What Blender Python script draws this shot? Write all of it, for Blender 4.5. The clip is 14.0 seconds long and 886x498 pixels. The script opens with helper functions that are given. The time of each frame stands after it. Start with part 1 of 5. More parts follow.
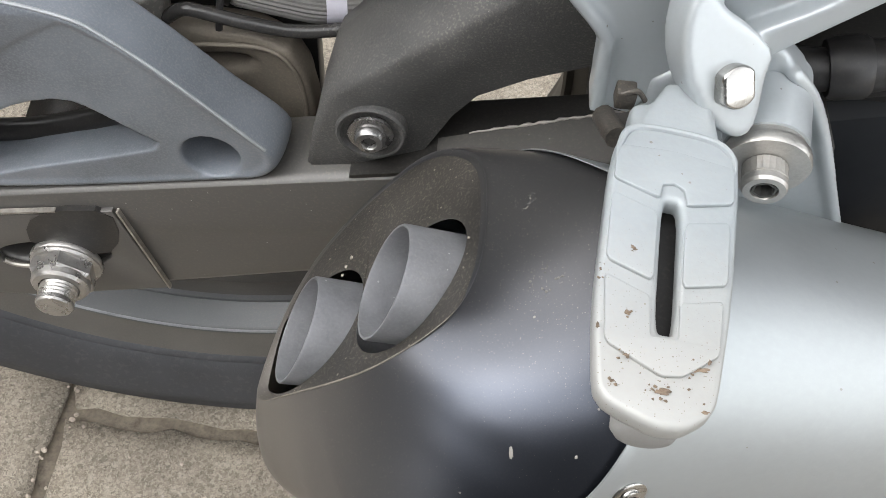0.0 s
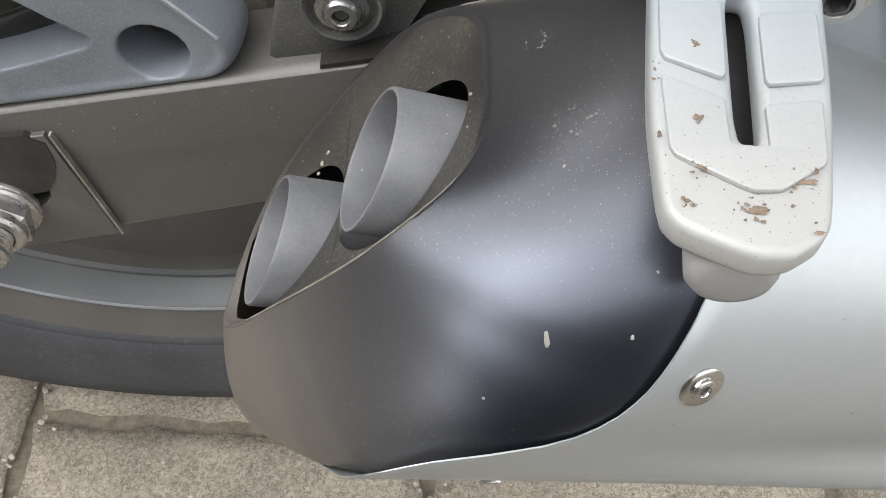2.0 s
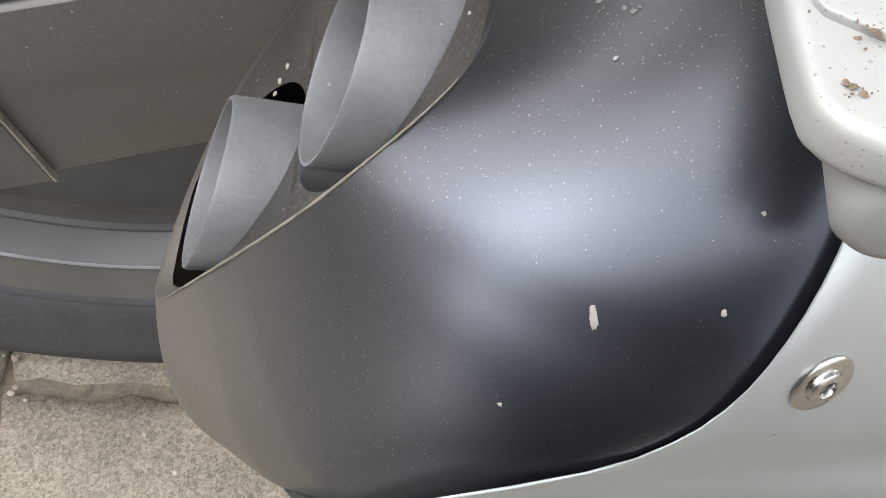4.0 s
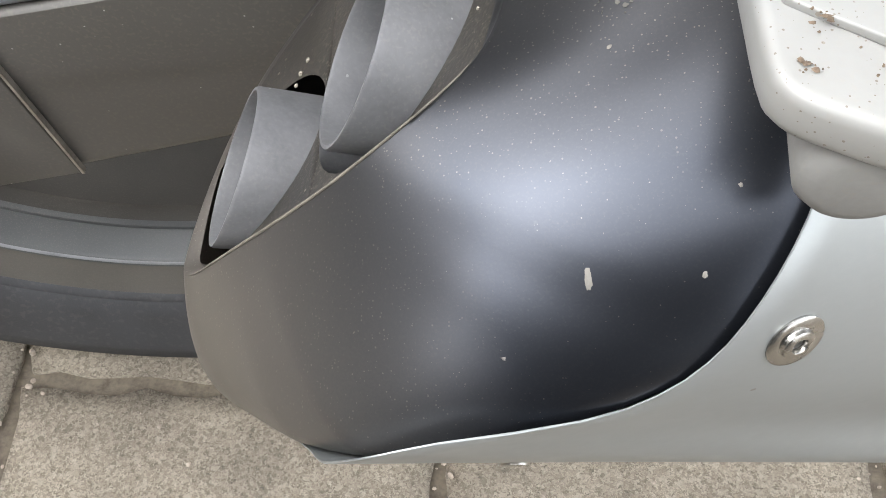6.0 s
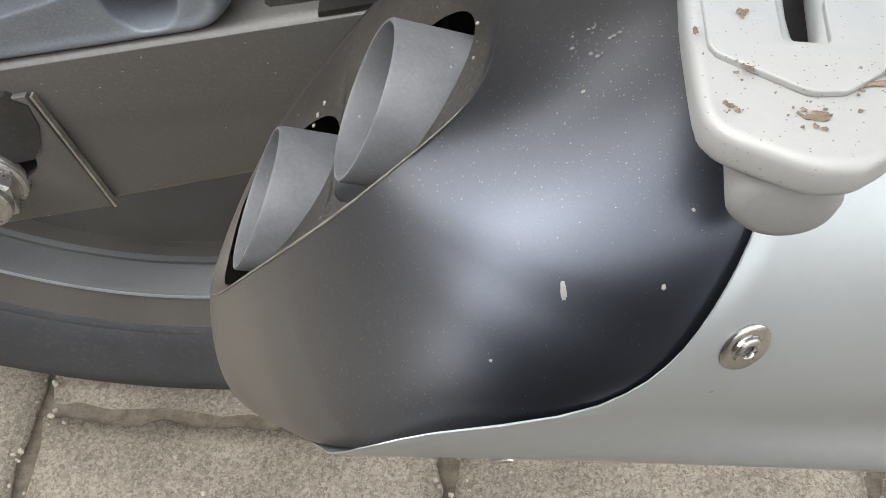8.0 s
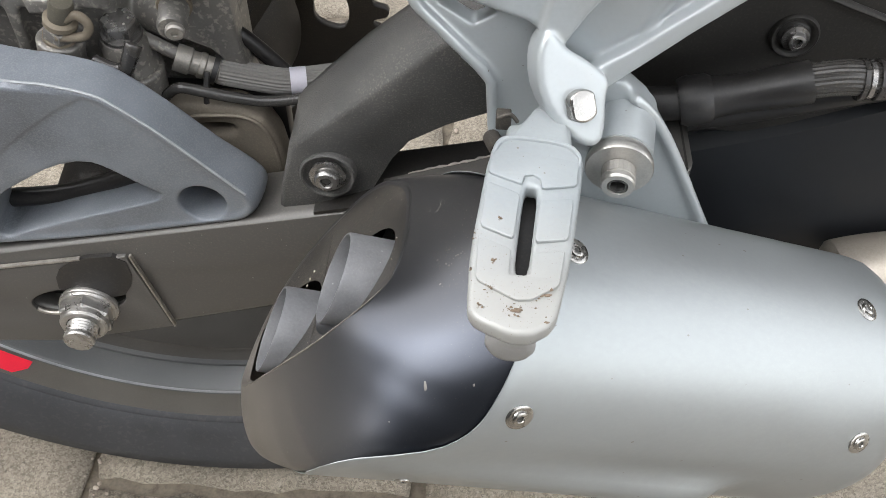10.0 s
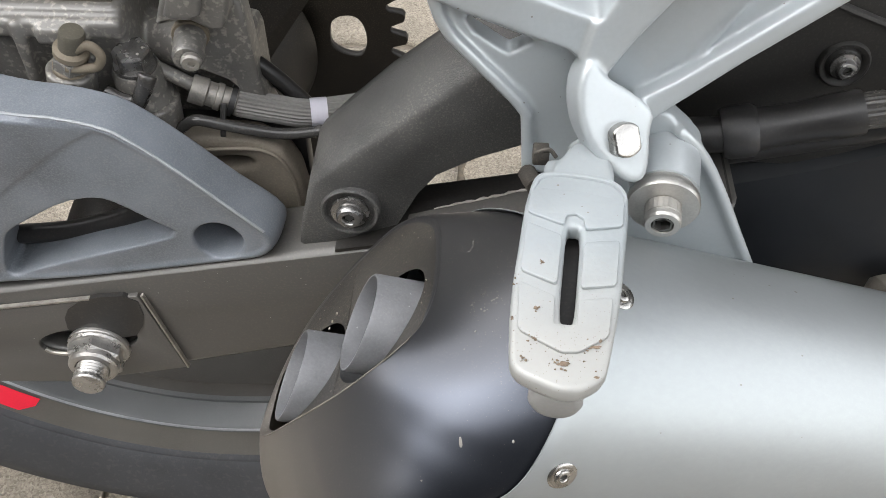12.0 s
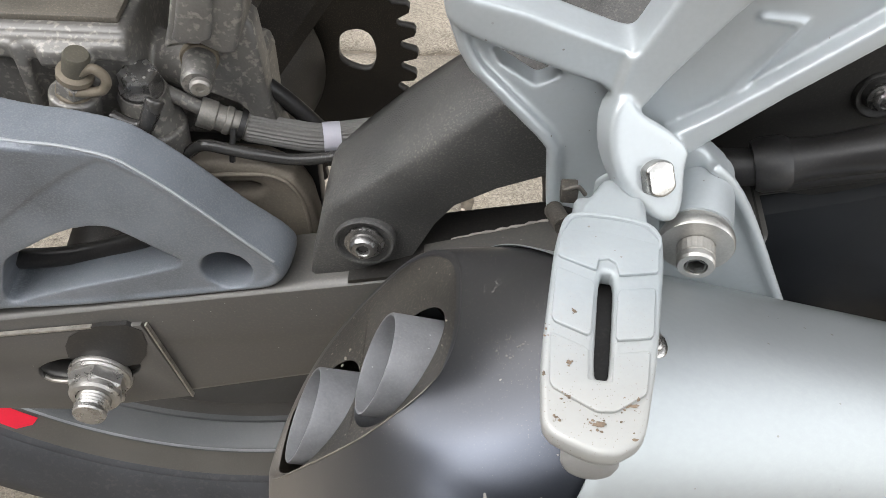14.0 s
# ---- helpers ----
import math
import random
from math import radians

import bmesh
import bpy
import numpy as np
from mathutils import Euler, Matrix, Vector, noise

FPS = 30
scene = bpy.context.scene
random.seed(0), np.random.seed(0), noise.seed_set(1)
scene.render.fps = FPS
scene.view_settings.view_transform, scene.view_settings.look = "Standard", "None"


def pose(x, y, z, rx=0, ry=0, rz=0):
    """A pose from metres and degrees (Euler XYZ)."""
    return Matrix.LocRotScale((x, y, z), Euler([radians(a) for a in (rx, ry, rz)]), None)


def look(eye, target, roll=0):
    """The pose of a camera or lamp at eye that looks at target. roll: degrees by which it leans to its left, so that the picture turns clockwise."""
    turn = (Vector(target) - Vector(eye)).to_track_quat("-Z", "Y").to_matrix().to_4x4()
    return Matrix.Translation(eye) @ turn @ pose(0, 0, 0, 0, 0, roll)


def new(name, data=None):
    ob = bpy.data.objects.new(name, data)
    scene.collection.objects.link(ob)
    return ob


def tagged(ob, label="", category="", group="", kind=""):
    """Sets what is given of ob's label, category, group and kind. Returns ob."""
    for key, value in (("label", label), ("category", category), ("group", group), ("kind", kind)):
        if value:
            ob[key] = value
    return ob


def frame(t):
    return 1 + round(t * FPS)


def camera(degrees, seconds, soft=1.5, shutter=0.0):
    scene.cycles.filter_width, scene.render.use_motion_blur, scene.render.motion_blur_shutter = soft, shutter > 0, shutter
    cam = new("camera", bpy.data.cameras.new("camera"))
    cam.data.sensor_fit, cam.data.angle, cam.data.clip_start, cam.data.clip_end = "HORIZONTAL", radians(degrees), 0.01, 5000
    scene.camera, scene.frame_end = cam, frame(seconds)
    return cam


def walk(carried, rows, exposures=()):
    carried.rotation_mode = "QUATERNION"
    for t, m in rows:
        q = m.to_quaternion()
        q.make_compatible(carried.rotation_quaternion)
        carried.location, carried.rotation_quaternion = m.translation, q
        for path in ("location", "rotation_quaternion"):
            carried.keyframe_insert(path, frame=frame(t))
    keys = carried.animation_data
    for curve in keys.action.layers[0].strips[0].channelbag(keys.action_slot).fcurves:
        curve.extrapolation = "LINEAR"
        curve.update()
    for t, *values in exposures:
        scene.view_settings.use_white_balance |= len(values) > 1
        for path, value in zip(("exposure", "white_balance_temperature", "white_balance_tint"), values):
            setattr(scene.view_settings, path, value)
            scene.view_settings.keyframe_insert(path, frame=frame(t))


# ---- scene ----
from mathutils.bvhtree import BVHTree

cam = camera(50, 14.0, soft=0.6)
walk(cam, [
    (0.0, pose(0.1448, -0.3271, 0.6264, 33.31, -3.06, 4.55)),
    (0.5, pose(0.1466, -0.3260, 0.6250, 33.28, -3.05, 3.86)),
    (1.0, pose(0.1461, -0.3270, 0.6241, 33.49, -2.91, 3.14)),
    (1.5, pose(0.1468, -0.3357, 0.6131, 34.40, -2.27, 1.94)),
    (2.0, pose(0.1438, -0.3259, 0.5667, 34.13, -1.67, 1.01)),
    (2.5, pose(0.1430, -0.3040, 0.5346, 32.76, -1.05, 0.69)),
    (3.0, pose(0.1443, -0.2985, 0.5215, 31.95, -1.05, 0.45)),
    (3.2, pose(0.1465, -0.2956, 0.5189, 31.47, -1.01, 0.22)),
    (5.3, pose(0.1450, -0.2977, 0.5244, 31.05, -0.56, 0.62)),
    (5.5, pose(0.1459, -0.3003, 0.5268, 31.26, -0.70, 0.60)),
    (6.0, pose(0.1456, -0.3068, 0.5275, 31.58, -0.60, 0.76)),
    (6.5, pose(0.1465, -0.3096, 0.5298, 31.97, -0.28, 0.85)),
    (7.0, pose(0.1513, -0.3119, 0.5334, 32.49, -0.07, 1.07)),
    (7.2, pose(0.1480, -0.3139, 0.5340, 32.76, -0.11, 1.18)),
    (9.3, pose(0.1595, -0.3621, 0.6086, 38.21, -0.15, 2.53)),
    (9.5, pose(0.1648, -0.3752, 0.6279, 38.95, -0.20, 2.67)),
    (10.0, pose(0.1773, -0.3983, 0.6634, 40.49, -0.22, 2.91)),
    (10.5, pose(0.1802, -0.3968, 0.6584, 41.15, -0.17, 2.90)),
    (11.0, pose(0.1788, -0.3910, 0.6534, 41.54, -0.00, 2.87)),
    (11.5, pose(0.1770, -0.3854, 0.6538, 41.85, 0.16, 2.88)),
    (12.0, pose(0.1685, -0.3815, 0.6526, 41.91, 0.22, 3.11)),
    (12.5, pose(0.1704, -0.3773, 0.6540, 42.05, 0.04, 3.21)),
    (13.0, pose(0.1651, -0.3709, 0.6516, 42.07, -0.06, 3.34)),
    (13.5, pose(0.1632, -0.3662, 0.6501, 41.96, -0.17, 3.33)),
    (14.0, pose(0.1600, -0.3635, 0.6502, 41.88, -0.22, 3.35)),
], exposures=[(0.0, 2.28), (1.5, 2.30), (3.0, 2.48), (6.5, 2.44), (9.5, 2.24), (14.0, 2.30)])

# ---- light ----
world = bpy.data.worlds.new("overcast")
scene.world = world
world.use_nodes = True
wn, wl = world.node_tree.nodes, world.node_tree.links
sky = wn.new("ShaderNodeTexSky")
sky.sky_type, sky.sun_disc = "NISHITA", False
sky.sun_elevation, sky.sun_rotation = radians(51), radians(247)
sky.air_density, sky.dust_density, sky.ozone_density = 1.0, 1.2, 1.0
grey = wn.new("ShaderNodeHueSaturation")
grey.inputs["Saturation"].default_value = 0.12
wl.new(sky.outputs[0], grey.inputs["Color"])
wl.new(grey.outputs[0], wn["Background"].inputs[0])
wn["Background"].inputs[1].default_value = 0.15
sun = new("sun", bpy.data.lights.new("sun", "SUN"))
sun.data.energy, sun.data.angle, sun.data.color = 0.50, radians(120), (1.0, 0.965, 0.915)
sun.matrix_world = look((-1.9, -0.80, 2.6), (0, 0, 0))

# ---- materials ----


def material(name, colour, rough=0.5, metal=0.0, vary=0.15, scale=40.0, grain=900.0, bump=0.05, dust=0.0,
             dust_colour=(0.33, 0.28, 0.21), speck=1400.0, coat=0.0, stretch=(1, 1, 1), fleck=0.0, fleck_colour=(0.5, 0.5, 0.48), grit=0.0, gloss_vary=1.0, drift=()):
    """A surface with stains at a large scale, grain and relief at a fine one, a film of dust and single flecks."""
    m = bpy.data.materials.new(name)
    m.use_nodes = True
    n, l = m.node_tree.nodes, m.node_tree.links
    b = n["Principled BSDF"]
    b.inputs["Coat Weight"].default_value = coat
    b.inputs["Coat Roughness"].default_value = 0.15
    co = n.new("ShaderNodeTexCoord")
    mp = n.new("ShaderNodeMapping")
    mp.inputs["Scale"].default_value = stretch
    l.new(co.outputs["Object"], mp.inputs[0])

    def tex(s, detail=4.0):
        t = n.new("ShaderNodeTexNoise")
        t.inputs["Scale"].default_value, t.inputs["Detail"].default_value = s, detail
        l.new(mp.outputs[0], t.inputs["Vector"])
        return t.outputs[0]

    def remap(src, a, b_, c, d):
        r = n.new("ShaderNodeMapRange")
        for k, v in zip((1, 2, 3, 4), (a, b_, c, d)):
            r.inputs[k].default_value = v
        l.new(src, r.inputs[0])
        return r.outputs[0]

    def mix(fac, a, b_):
        x = n.new("ShaderNodeMix")
        x.data_type = "RGBA"
        l.new(fac, x.inputs[0])
        for k, v in ((6, a), (7, b_)):
            if isinstance(v, tuple):
                x.inputs[k].default_value = (*v, 1)
            else:
                l.new(v, x.inputs[k])
        return x.outputs[2]

    def times(a, b_):
        x = n.new("ShaderNodeMath")
        x.operation = "MULTIPLY"
        l.new(a, x.inputs[0])
        l.new(b_, x.inputs[1])
        return x.outputs[0]

    big, fine = tex(scale), tex(grain, 3.0)
    dark = tuple(c * (1 - vary) for c in colour)
    light = tuple(min(1, c * (1 + vary)) for c in colour)
    col = mix(remap(big, 0.3, 0.7, 0, 1), dark, light)
    col = mix(remap(fine, 0.35, 0.75, 0, 0.35), col, tuple(min(1, c * (1 + 2 * vary)) for c in colour))
    rg = remap(big, 0.3, 0.7, max(0.03, rough - 0.06 * gloss_vary), min(1, rough + 0.08 * gloss_vary))
    bare = n.new("ShaderNodeValue")
    bare.outputs[0].default_value = metal
    met = bare.outputs[0]
    if dust:
        veil = remap(tex(scale * 0.5, 2.0), 0.3, 0.7, 0.35 * dust, dust * 0.9)
        spots = remap(tex(speck, 2.0), 0.54, 0.66, 0.0, 1.0)
        cover = times(veil, remap(spots, 0, 1, 0.35, 1.0))
        col = mix(cover, col, dust_colour)
        met = times(met, remap(cover, 0, 1, 1, 0))
        x = n.new("ShaderNodeMath")
        x.operation, x.use_clamp = "MULTIPLY_ADD", True
        l.new(cover, x.inputs[0])
        x.inputs[1].default_value = 0.25
        l.new(rg, x.inputs[2])
        rg = x.outputs[0]

    def speckle(share, size):
        v = n.new("ShaderNodeTexVoronoi")
        v.inputs["Scale"].default_value = size
        l.new(mp.outputs[0], v.inputs["Vector"])
        sp = n.new("ShaderNodeSeparateColor")
        l.new(v.outputs["Color"], sp.inputs[0])
        pick = remap(sp.outputs[0], 1 - share, 1 - share + 0.01, 0, 1)
        reach = remap(sp.outputs[1], 0, 1, 0.07, 0.26)
        x = n.new("ShaderNodeMath")
        x.operation = "LESS_THAN"
        l.new(v.outputs["Distance"], x.inputs[0])
        l.new(reach, x.inputs[1])
        return times(pick, x.outputs[0])

    for share, size, amount in ((fleck * 0.12, 620.0, 0.7), (grit, 2500.0, 0.4)):
        if share:
            grain_ = remap(speckle(share, size), 0, 1, 0, amount)
            col = mix(grain_, col, fleck_colour)
            met = times(met, remap(grain_, 0, 1, 1, 0))
    for along, at, start, full, amount in drift:
        x = n.new("ShaderNodeVectorMath")
        x.operation = "SUBTRACT"
        l.new(co.outputs["Object"], x.inputs[0])
        x.inputs[1].default_value = at
        d_ = n.new("ShaderNodeVectorMath")
        d_.operation = "DOT_PRODUCT"
        l.new(x.outputs[0], d_.inputs[0])
        d_.inputs[1].default_value = along
        cover = times(remap(d_.outputs["Value"], start, full, 0, amount), remap(times(tex(2100, 3.0), remap(tex(90, 2.0), 0.3, 0.7, 0.92, 1.06)), 0.36, 0.66, 0.86, 1))
        col = mix(cover, col, dust_colour)
        if grit:
            col = mix(times(remap(d_.outputs["Value"], start * 0.8, full, 0, 0.7), speckle(0.4, 1700.0)), col, fleck_colour)
        rg = mix(cover, rg, (0.55, 0.55, 0.55))
        met = times(met, remap(cover, 0, 1, 1, 0))
    l.new(col, b.inputs["Base Color"])
    l.new(rg, b.inputs["Roughness"])
    l.new(met, b.inputs["Metallic"])
    if bump:
        bm_ = n.new("ShaderNodeBump")
        bm_.inputs["Strength"].default_value, bm_.inputs["Distance"].default_value = bump, 0.0006
        l.new(fine, bm_.inputs["Height"])
        l.new(bm_.outputs[0], b.inputs["Normal"])
    return m


SLEEVE = material("brushed_steel", (0.34, 0.362, 0.368), 0.36, 0.66, 0.05, 22, 500, 0.03, dust=0.16, dust_colour=(0.45, 0.45, 0.43), stretch=(0.5, 1, 1), fleck=0.16, fleck_colour=(0.2, 0.18, 0.15))
# second drift: dust, with the ground's brown reflection put into its colour too
CAP = material("satin_black_chrome", (0.057, 0.063, 0.077), 0.286, 0.95, 0.05, 25, 1500, 0.02, dust=0.10, dust_colour=(0.19, 0.165, 0.130), speck=2600, fleck=0.008, fleck_colour=(0.30, 0.275, 0.235), grit=0.04, gloss_vary=0.15, drift=[((-0.306, 0.445, 0.979), (0.19, -0.19, 0.38), 0.034, 0.058, 0.26), ((-0.868, -0.192, -0.246), (0.19, -0.19, 0.38), 0.034, 0.084, 0.62)])
CAPDUST = material("dusty_black_paint", (0.026, 0.0255, 0.0253), 0.34, 0.5, 0.3, 70, 1500, 0.10, dust=0.80, dust_colour=(0.20, 0.178, 0.147), speck=1100, fleck=0.9, fleck_colour=(0.36, 0.32, 0.26), grit=0.5)
OUTLET = material("grey_heat_coating", (0.158, 0.162, 0.173), 0.5, 0.2, 0.2, 90, 900, 0.08, dust=0.25, dust_colour=(0.35, 0.33, 0.3), fleck=0.2)
SILVER = material("silver_paint", (0.43, 0.462, 0.478), 0.34, 0.35, 0.05, 30, 700, 0.0, dust=0.10, dust_colour=(0.45, 0.43, 0.38), speck=200, coat=0.15, fleck=0.12, fleck_colour=(0.15, 0.12, 0.10))
PEG_MAT = material("silver_peg_paint", (0.315, 0.345, 0.360), 0.34, 0.2, 0.05, 50, 800, 0.08, dust=0.26, dust_colour=(0.37, 0.335, 0.285), speck=900, coat=0.1, fleck=0.35, fleck_colour=(0.16, 0.12, 0.085), grit=0.03, drift=[((0.0, -1.0, 0.0), (0.19, -0.205, 0.46), 0.0, 0.035, 0.45)])
RUST = material("rust_chip", (0.15, 0.112, 0.080), 0.9, 0, 0.5, 300, 1200, 0.4)
CHROME = material("zinc_steel", (0.44, 0.43, 0.41), 0.38, 0.9, 0.15, 120, 1200, 0.15, dust=0.2)
BOLTGREY = material("dark_zinc_bolt", (0.30, 0.295, 0.29), 0.24, 0.9, 0.2, 150, 1200, 0.1, dust=0.15)
NUTMAT = material("weathered_zinc", (0.37, 0.362, 0.35), 0.26, 0.85, 0.25, 160, 1200, 0.25, dust=0.35, speck=1300)
DULL = material("dusty_dull_steel", (0.26, 0.25, 0.235), 0.42, 0.7, 0.25, 120, 1200, 0.2, dust=0.45, speck=1200)
PIVOT = material("worn_polished_steel", (0.40, 0.39, 0.37), 0.24, 1.0, 0.12, 200, 1500, 0.05, dust=0.1)
SPRING = material("rusty_dark_steel", (0.05, 0.046, 0.042), 0.55, 0.5, 0.4, 200, 1200, 0.2, dust=0.3)
# steel darkened in colour for the shade inside screw sockets
SOCKET = material("shadowed_steel", (0.10, 0.10, 0.095), 0.5, 0.6, 0.3, 300, 1200, 0.1)
SWING = material("black_swingarm_paint", (0.082, 0.080, 0.077), 0.36, 0.1, 0.12, 18, 1200, 0.03, dust=0.16, speck=900, fleck=0.15)
BARE = material("worn_edge_metal", (0.33, 0.31, 0.28), 0.45, 0.7, 0.3, 200, 900, 0.2)
COVER = material("blue_grey_plastic", (0.150, 0.170, 0.200), 0.36, 0.15, 0.34, 26, 1500, 0.06, dust=0.40, dust_colour=(0.33, 0.305, 0.27), speck=1500, fleck=0.05, fleck_colour=(0.5, 0.5, 0.5))
GUARD = material("textured_black_plastic", (0.046, 0.047, 0.048), 0.58, 0.0, 0.2, 60, 1600, 0.5, dust=0.46, dust_colour=(0.30, 0.275, 0.24), speck=1300, fleck=0.03, grit=0.02)
CALIPER = material("dusty_dark_casting", (0.060, 0.059, 0.058), 0.36, 0.1, 0.4, 60, 900, 0.22, dust=0.85, dust_colour=(0.40, 0.372, 0.325), speck=420, coat=0.4)
OLIVE = material("dark_olive_rubber", (0.060, 0.055, 0.042), 0.55, 0.0, 0.2, 80, 900, 0.1, dust=0.2)
GLOSSBLACK = material("glossy_black_paint", (0.022, 0.022, 0.023), 0.22, 0.0, 0.2, 50, 1200, 0.05, dust=0.15, speck=1100)
GLOSSGREY = material("glossy_grey_cable", (0.034, 0.034, 0.035), 0.20, 0.0, 0.15, 50, 1200, 0.05, dust=0.2, speck=1100)
# pale colour that stands for the highlight on the cover's crease
CREASELIGHT = material("crease_highlight", (0.30, 0.315, 0.33), 0.5, 0.0, 0.2, 60, 1200, 0.1)
EDGEDUST = material("pale_brown_dust", (0.15, 0.135, 0.112), 0.8, 0.0, 0.3, 300, 1500, 0.2)
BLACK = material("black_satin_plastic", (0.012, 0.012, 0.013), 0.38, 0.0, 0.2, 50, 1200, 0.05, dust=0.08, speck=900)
RUBBER = material("hose_rubber", (0.15, 0.148, 0.143), 0.7, 0.0, 0.2, 80, 900, 0.2, dust=0.45, dust_colour=(0.25, 0.23, 0.2))
GREYRUBBER = material("grey_rubber", (0.24, 0.24, 0.235), 0.6, 0.0, 0.1, 60, 900, 0.1, dust=0.2)
TYRE = material("tyre_rubber", (0.034, 0.036, 0.041), 0.58, 0.0, 0.2, 40, 900, 0.12, dust=0.26, dust_colour=(0.17, 0.16, 0.15), speck=300)
RIM = material("grey_rim_paint", (0.095, 0.100, 0.106), 0.38, 0.4, 0.1, 25, 900, 0.03, dust=0.35, dust_colour=(0.27, 0.25, 0.21))
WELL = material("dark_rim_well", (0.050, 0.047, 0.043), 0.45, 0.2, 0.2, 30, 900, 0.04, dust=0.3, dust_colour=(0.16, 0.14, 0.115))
RIMFACE = material("dusty_rim_flange", (0.105, 0.100, 0.092), 0.5, 0.2, 0.15, 25, 900, 0.03, dust=0.4, dust_colour=(0.20, 0.18, 0.15))
RIMEDGE = material("pale_rim_edge", (0.26, 0.27, 0.28), 0.4, 0.3, 0.2, 60, 900, 0.05)
HUB = material("dark_hub_paint", (0.014, 0.014, 0.015), 0.45, 0.2, 0.2, 40, 900, 0.06, dust=0.3)
BROWN = material("dusty_brown_casting", (0.17, 0.148, 0.12), 0.6, 0.2, 0.25, 50, 900, 0.2, dust=0.6)
PLATE = material("dusty_brown_plate", (0.085, 0.077, 0.066), 0.55, 0.1, 0.3, 60, 900, 0.2, dust=0.5)
RED = material("red_sticker", (0.80, 0.012, 0.045), 0.35, 0, 0.08, 60, 900, 0.02)
TAPE = material("pale_lilac_tape", (0.50, 0.49, 0.55), 0.5, 0, 0.06, 80, 900, 0.05)
STRAP = material("brown_rubber_strap", (0.13, 0.108, 0.078), 0.6, 0, 0.2, 80, 900, 0.1, dust=0.3)
PANEL = material("dusty_black_panel", (0.012, 0.0115, 0.011), 0.5, 0.0, 0.25, 30, 1200, 0.15, dust=0.22, dust_colour=(0.16, 0.14, 0.115), speck=900)
# black paint darkened further for the deep shade under the bike
DEEP = material("shaded_black_paint", (0.006, 0.0075, 0.010), 0.6, 0.0, 0.2, 50, 1200, 0.03)
YELLOWED = material("yellowed_plastic", (0.46, 0.43, 0.30), 0.5, 0, 0.15, 60, 900, 0.1, dust=0.3)
HEADER = material("heat_stained_steel", (0.42, 0.38, 0.33), 0.42, 0.8, 0.2, 40, 900, 0.1, dust=0.3)


def aggregate(name, colours, cell=640.0):
    """Washed concrete: grit of several colours with pits between, and broad stains."""
    m = bpy.data.materials.new(name)
    m.use_nodes = True
    n, l = m.node_tree.nodes, m.node_tree.links
    b = n["Principled BSDF"]
    b.inputs["Roughness"].default_value = 0.9
    co = n.new("ShaderNodeTexCoord")
    v1, v2, big, fine = n.new("ShaderNodeTexVoronoi"), n.new("ShaderNodeTexVoronoi"), n.new("ShaderNodeTexNoise"), n.new("ShaderNodeTexNoise")
    warp = n.new("ShaderNodeTexNoise")
    warp.inputs["Scale"].default_value = 520.0
    add = n.new("ShaderNodeVectorMath")
    add.operation = "MULTIPLY_ADD"
    add.inputs[1].default_value = (0.006, 0.006, 0.006)
    info = n.new("ShaderNodeObjectInfo")
    l.new(co.outputs["Object"], warp.inputs["Vector"])
    l.new(warp.outputs["Color"], add.inputs[0])
    l.new(co.outputs["Object"], add.inputs[2])
    for t in (v1, v2, big, fine):
        l.new(add.outputs[0], t.inputs["Vector"])
    v1.inputs["Scale"].default_value, v2.inputs["Scale"].default_value = cell, cell * 2.3
    big.inputs["Scale"].default_value, fine.inputs["Scale"].default_value, fine.inputs["Detail"].default_value = 14.0, 520.0, 6.0
    fine.inputs["Roughness"].default_value = 0.75
    ramp = n.new("ShaderNodeValToRGB")
    while len(ramp.color_ramp.elements) < len(colours):
        ramp.color_ramp.elements.new(0.5)
    for k, (e, c) in enumerate(zip(ramp.color_ramp.elements, colours)):
        e.position, e.color = k / (len(colours) - 1), (*c, 1)
    sep = n.new("ShaderNodeSeparateColor")
    l.new(v1.outputs["Color"], sep.inputs[0])
    mixv = n.new("ShaderNodeMix")
    mixv.inputs[0].default_value = 0.70
    l.new(sep.outputs[0], mixv.inputs[2])
    l.new(fine.outputs[0], mixv.inputs[3])
    l.new(mixv.outputs[0], ramp.inputs[0])
    stain = n.new("ShaderNodeMapRange")
    stain.inputs[1].default_value, stain.inputs[2].default_value, stain.inputs[3].default_value, stain.inputs[4].default_value = 0.3, 0.7, 0.72, 1.15
    l.new(big.outputs[0], stain.inputs[0])
    tone = n.new("ShaderNodeMath")
    tone.operation = "MULTIPLY_ADD"
    l.new(info.outputs["Random"], tone.inputs[0])
    tone.inputs[1].default_value = 0.18
    l.new(stain.outputs[0], tone.inputs[2])
    hsv = n.new("ShaderNodeHueSaturation")
    l.new(ramp.outputs[0], hsv.inputs["Color"])
    l.new(tone.outputs[0], hsv.inputs["Value"])
    l.new(hsv.outputs[0], b.inputs["Base Color"])
    h = n.new("ShaderNodeMath")
    h.operation = "ADD"
    l.new(fine.outputs[0], h.inputs[0])
    h.inputs[1].default_value = 0.0
    bp = n.new("ShaderNodeBump")
    bp.inputs["Strength"].default_value, bp.inputs["Distance"].default_value = 0.6, 0.0016
    l.new(h.outputs[0], bp.inputs["Height"])
    l.new(bp.outputs[0], b.inputs["Normal"])
    return m


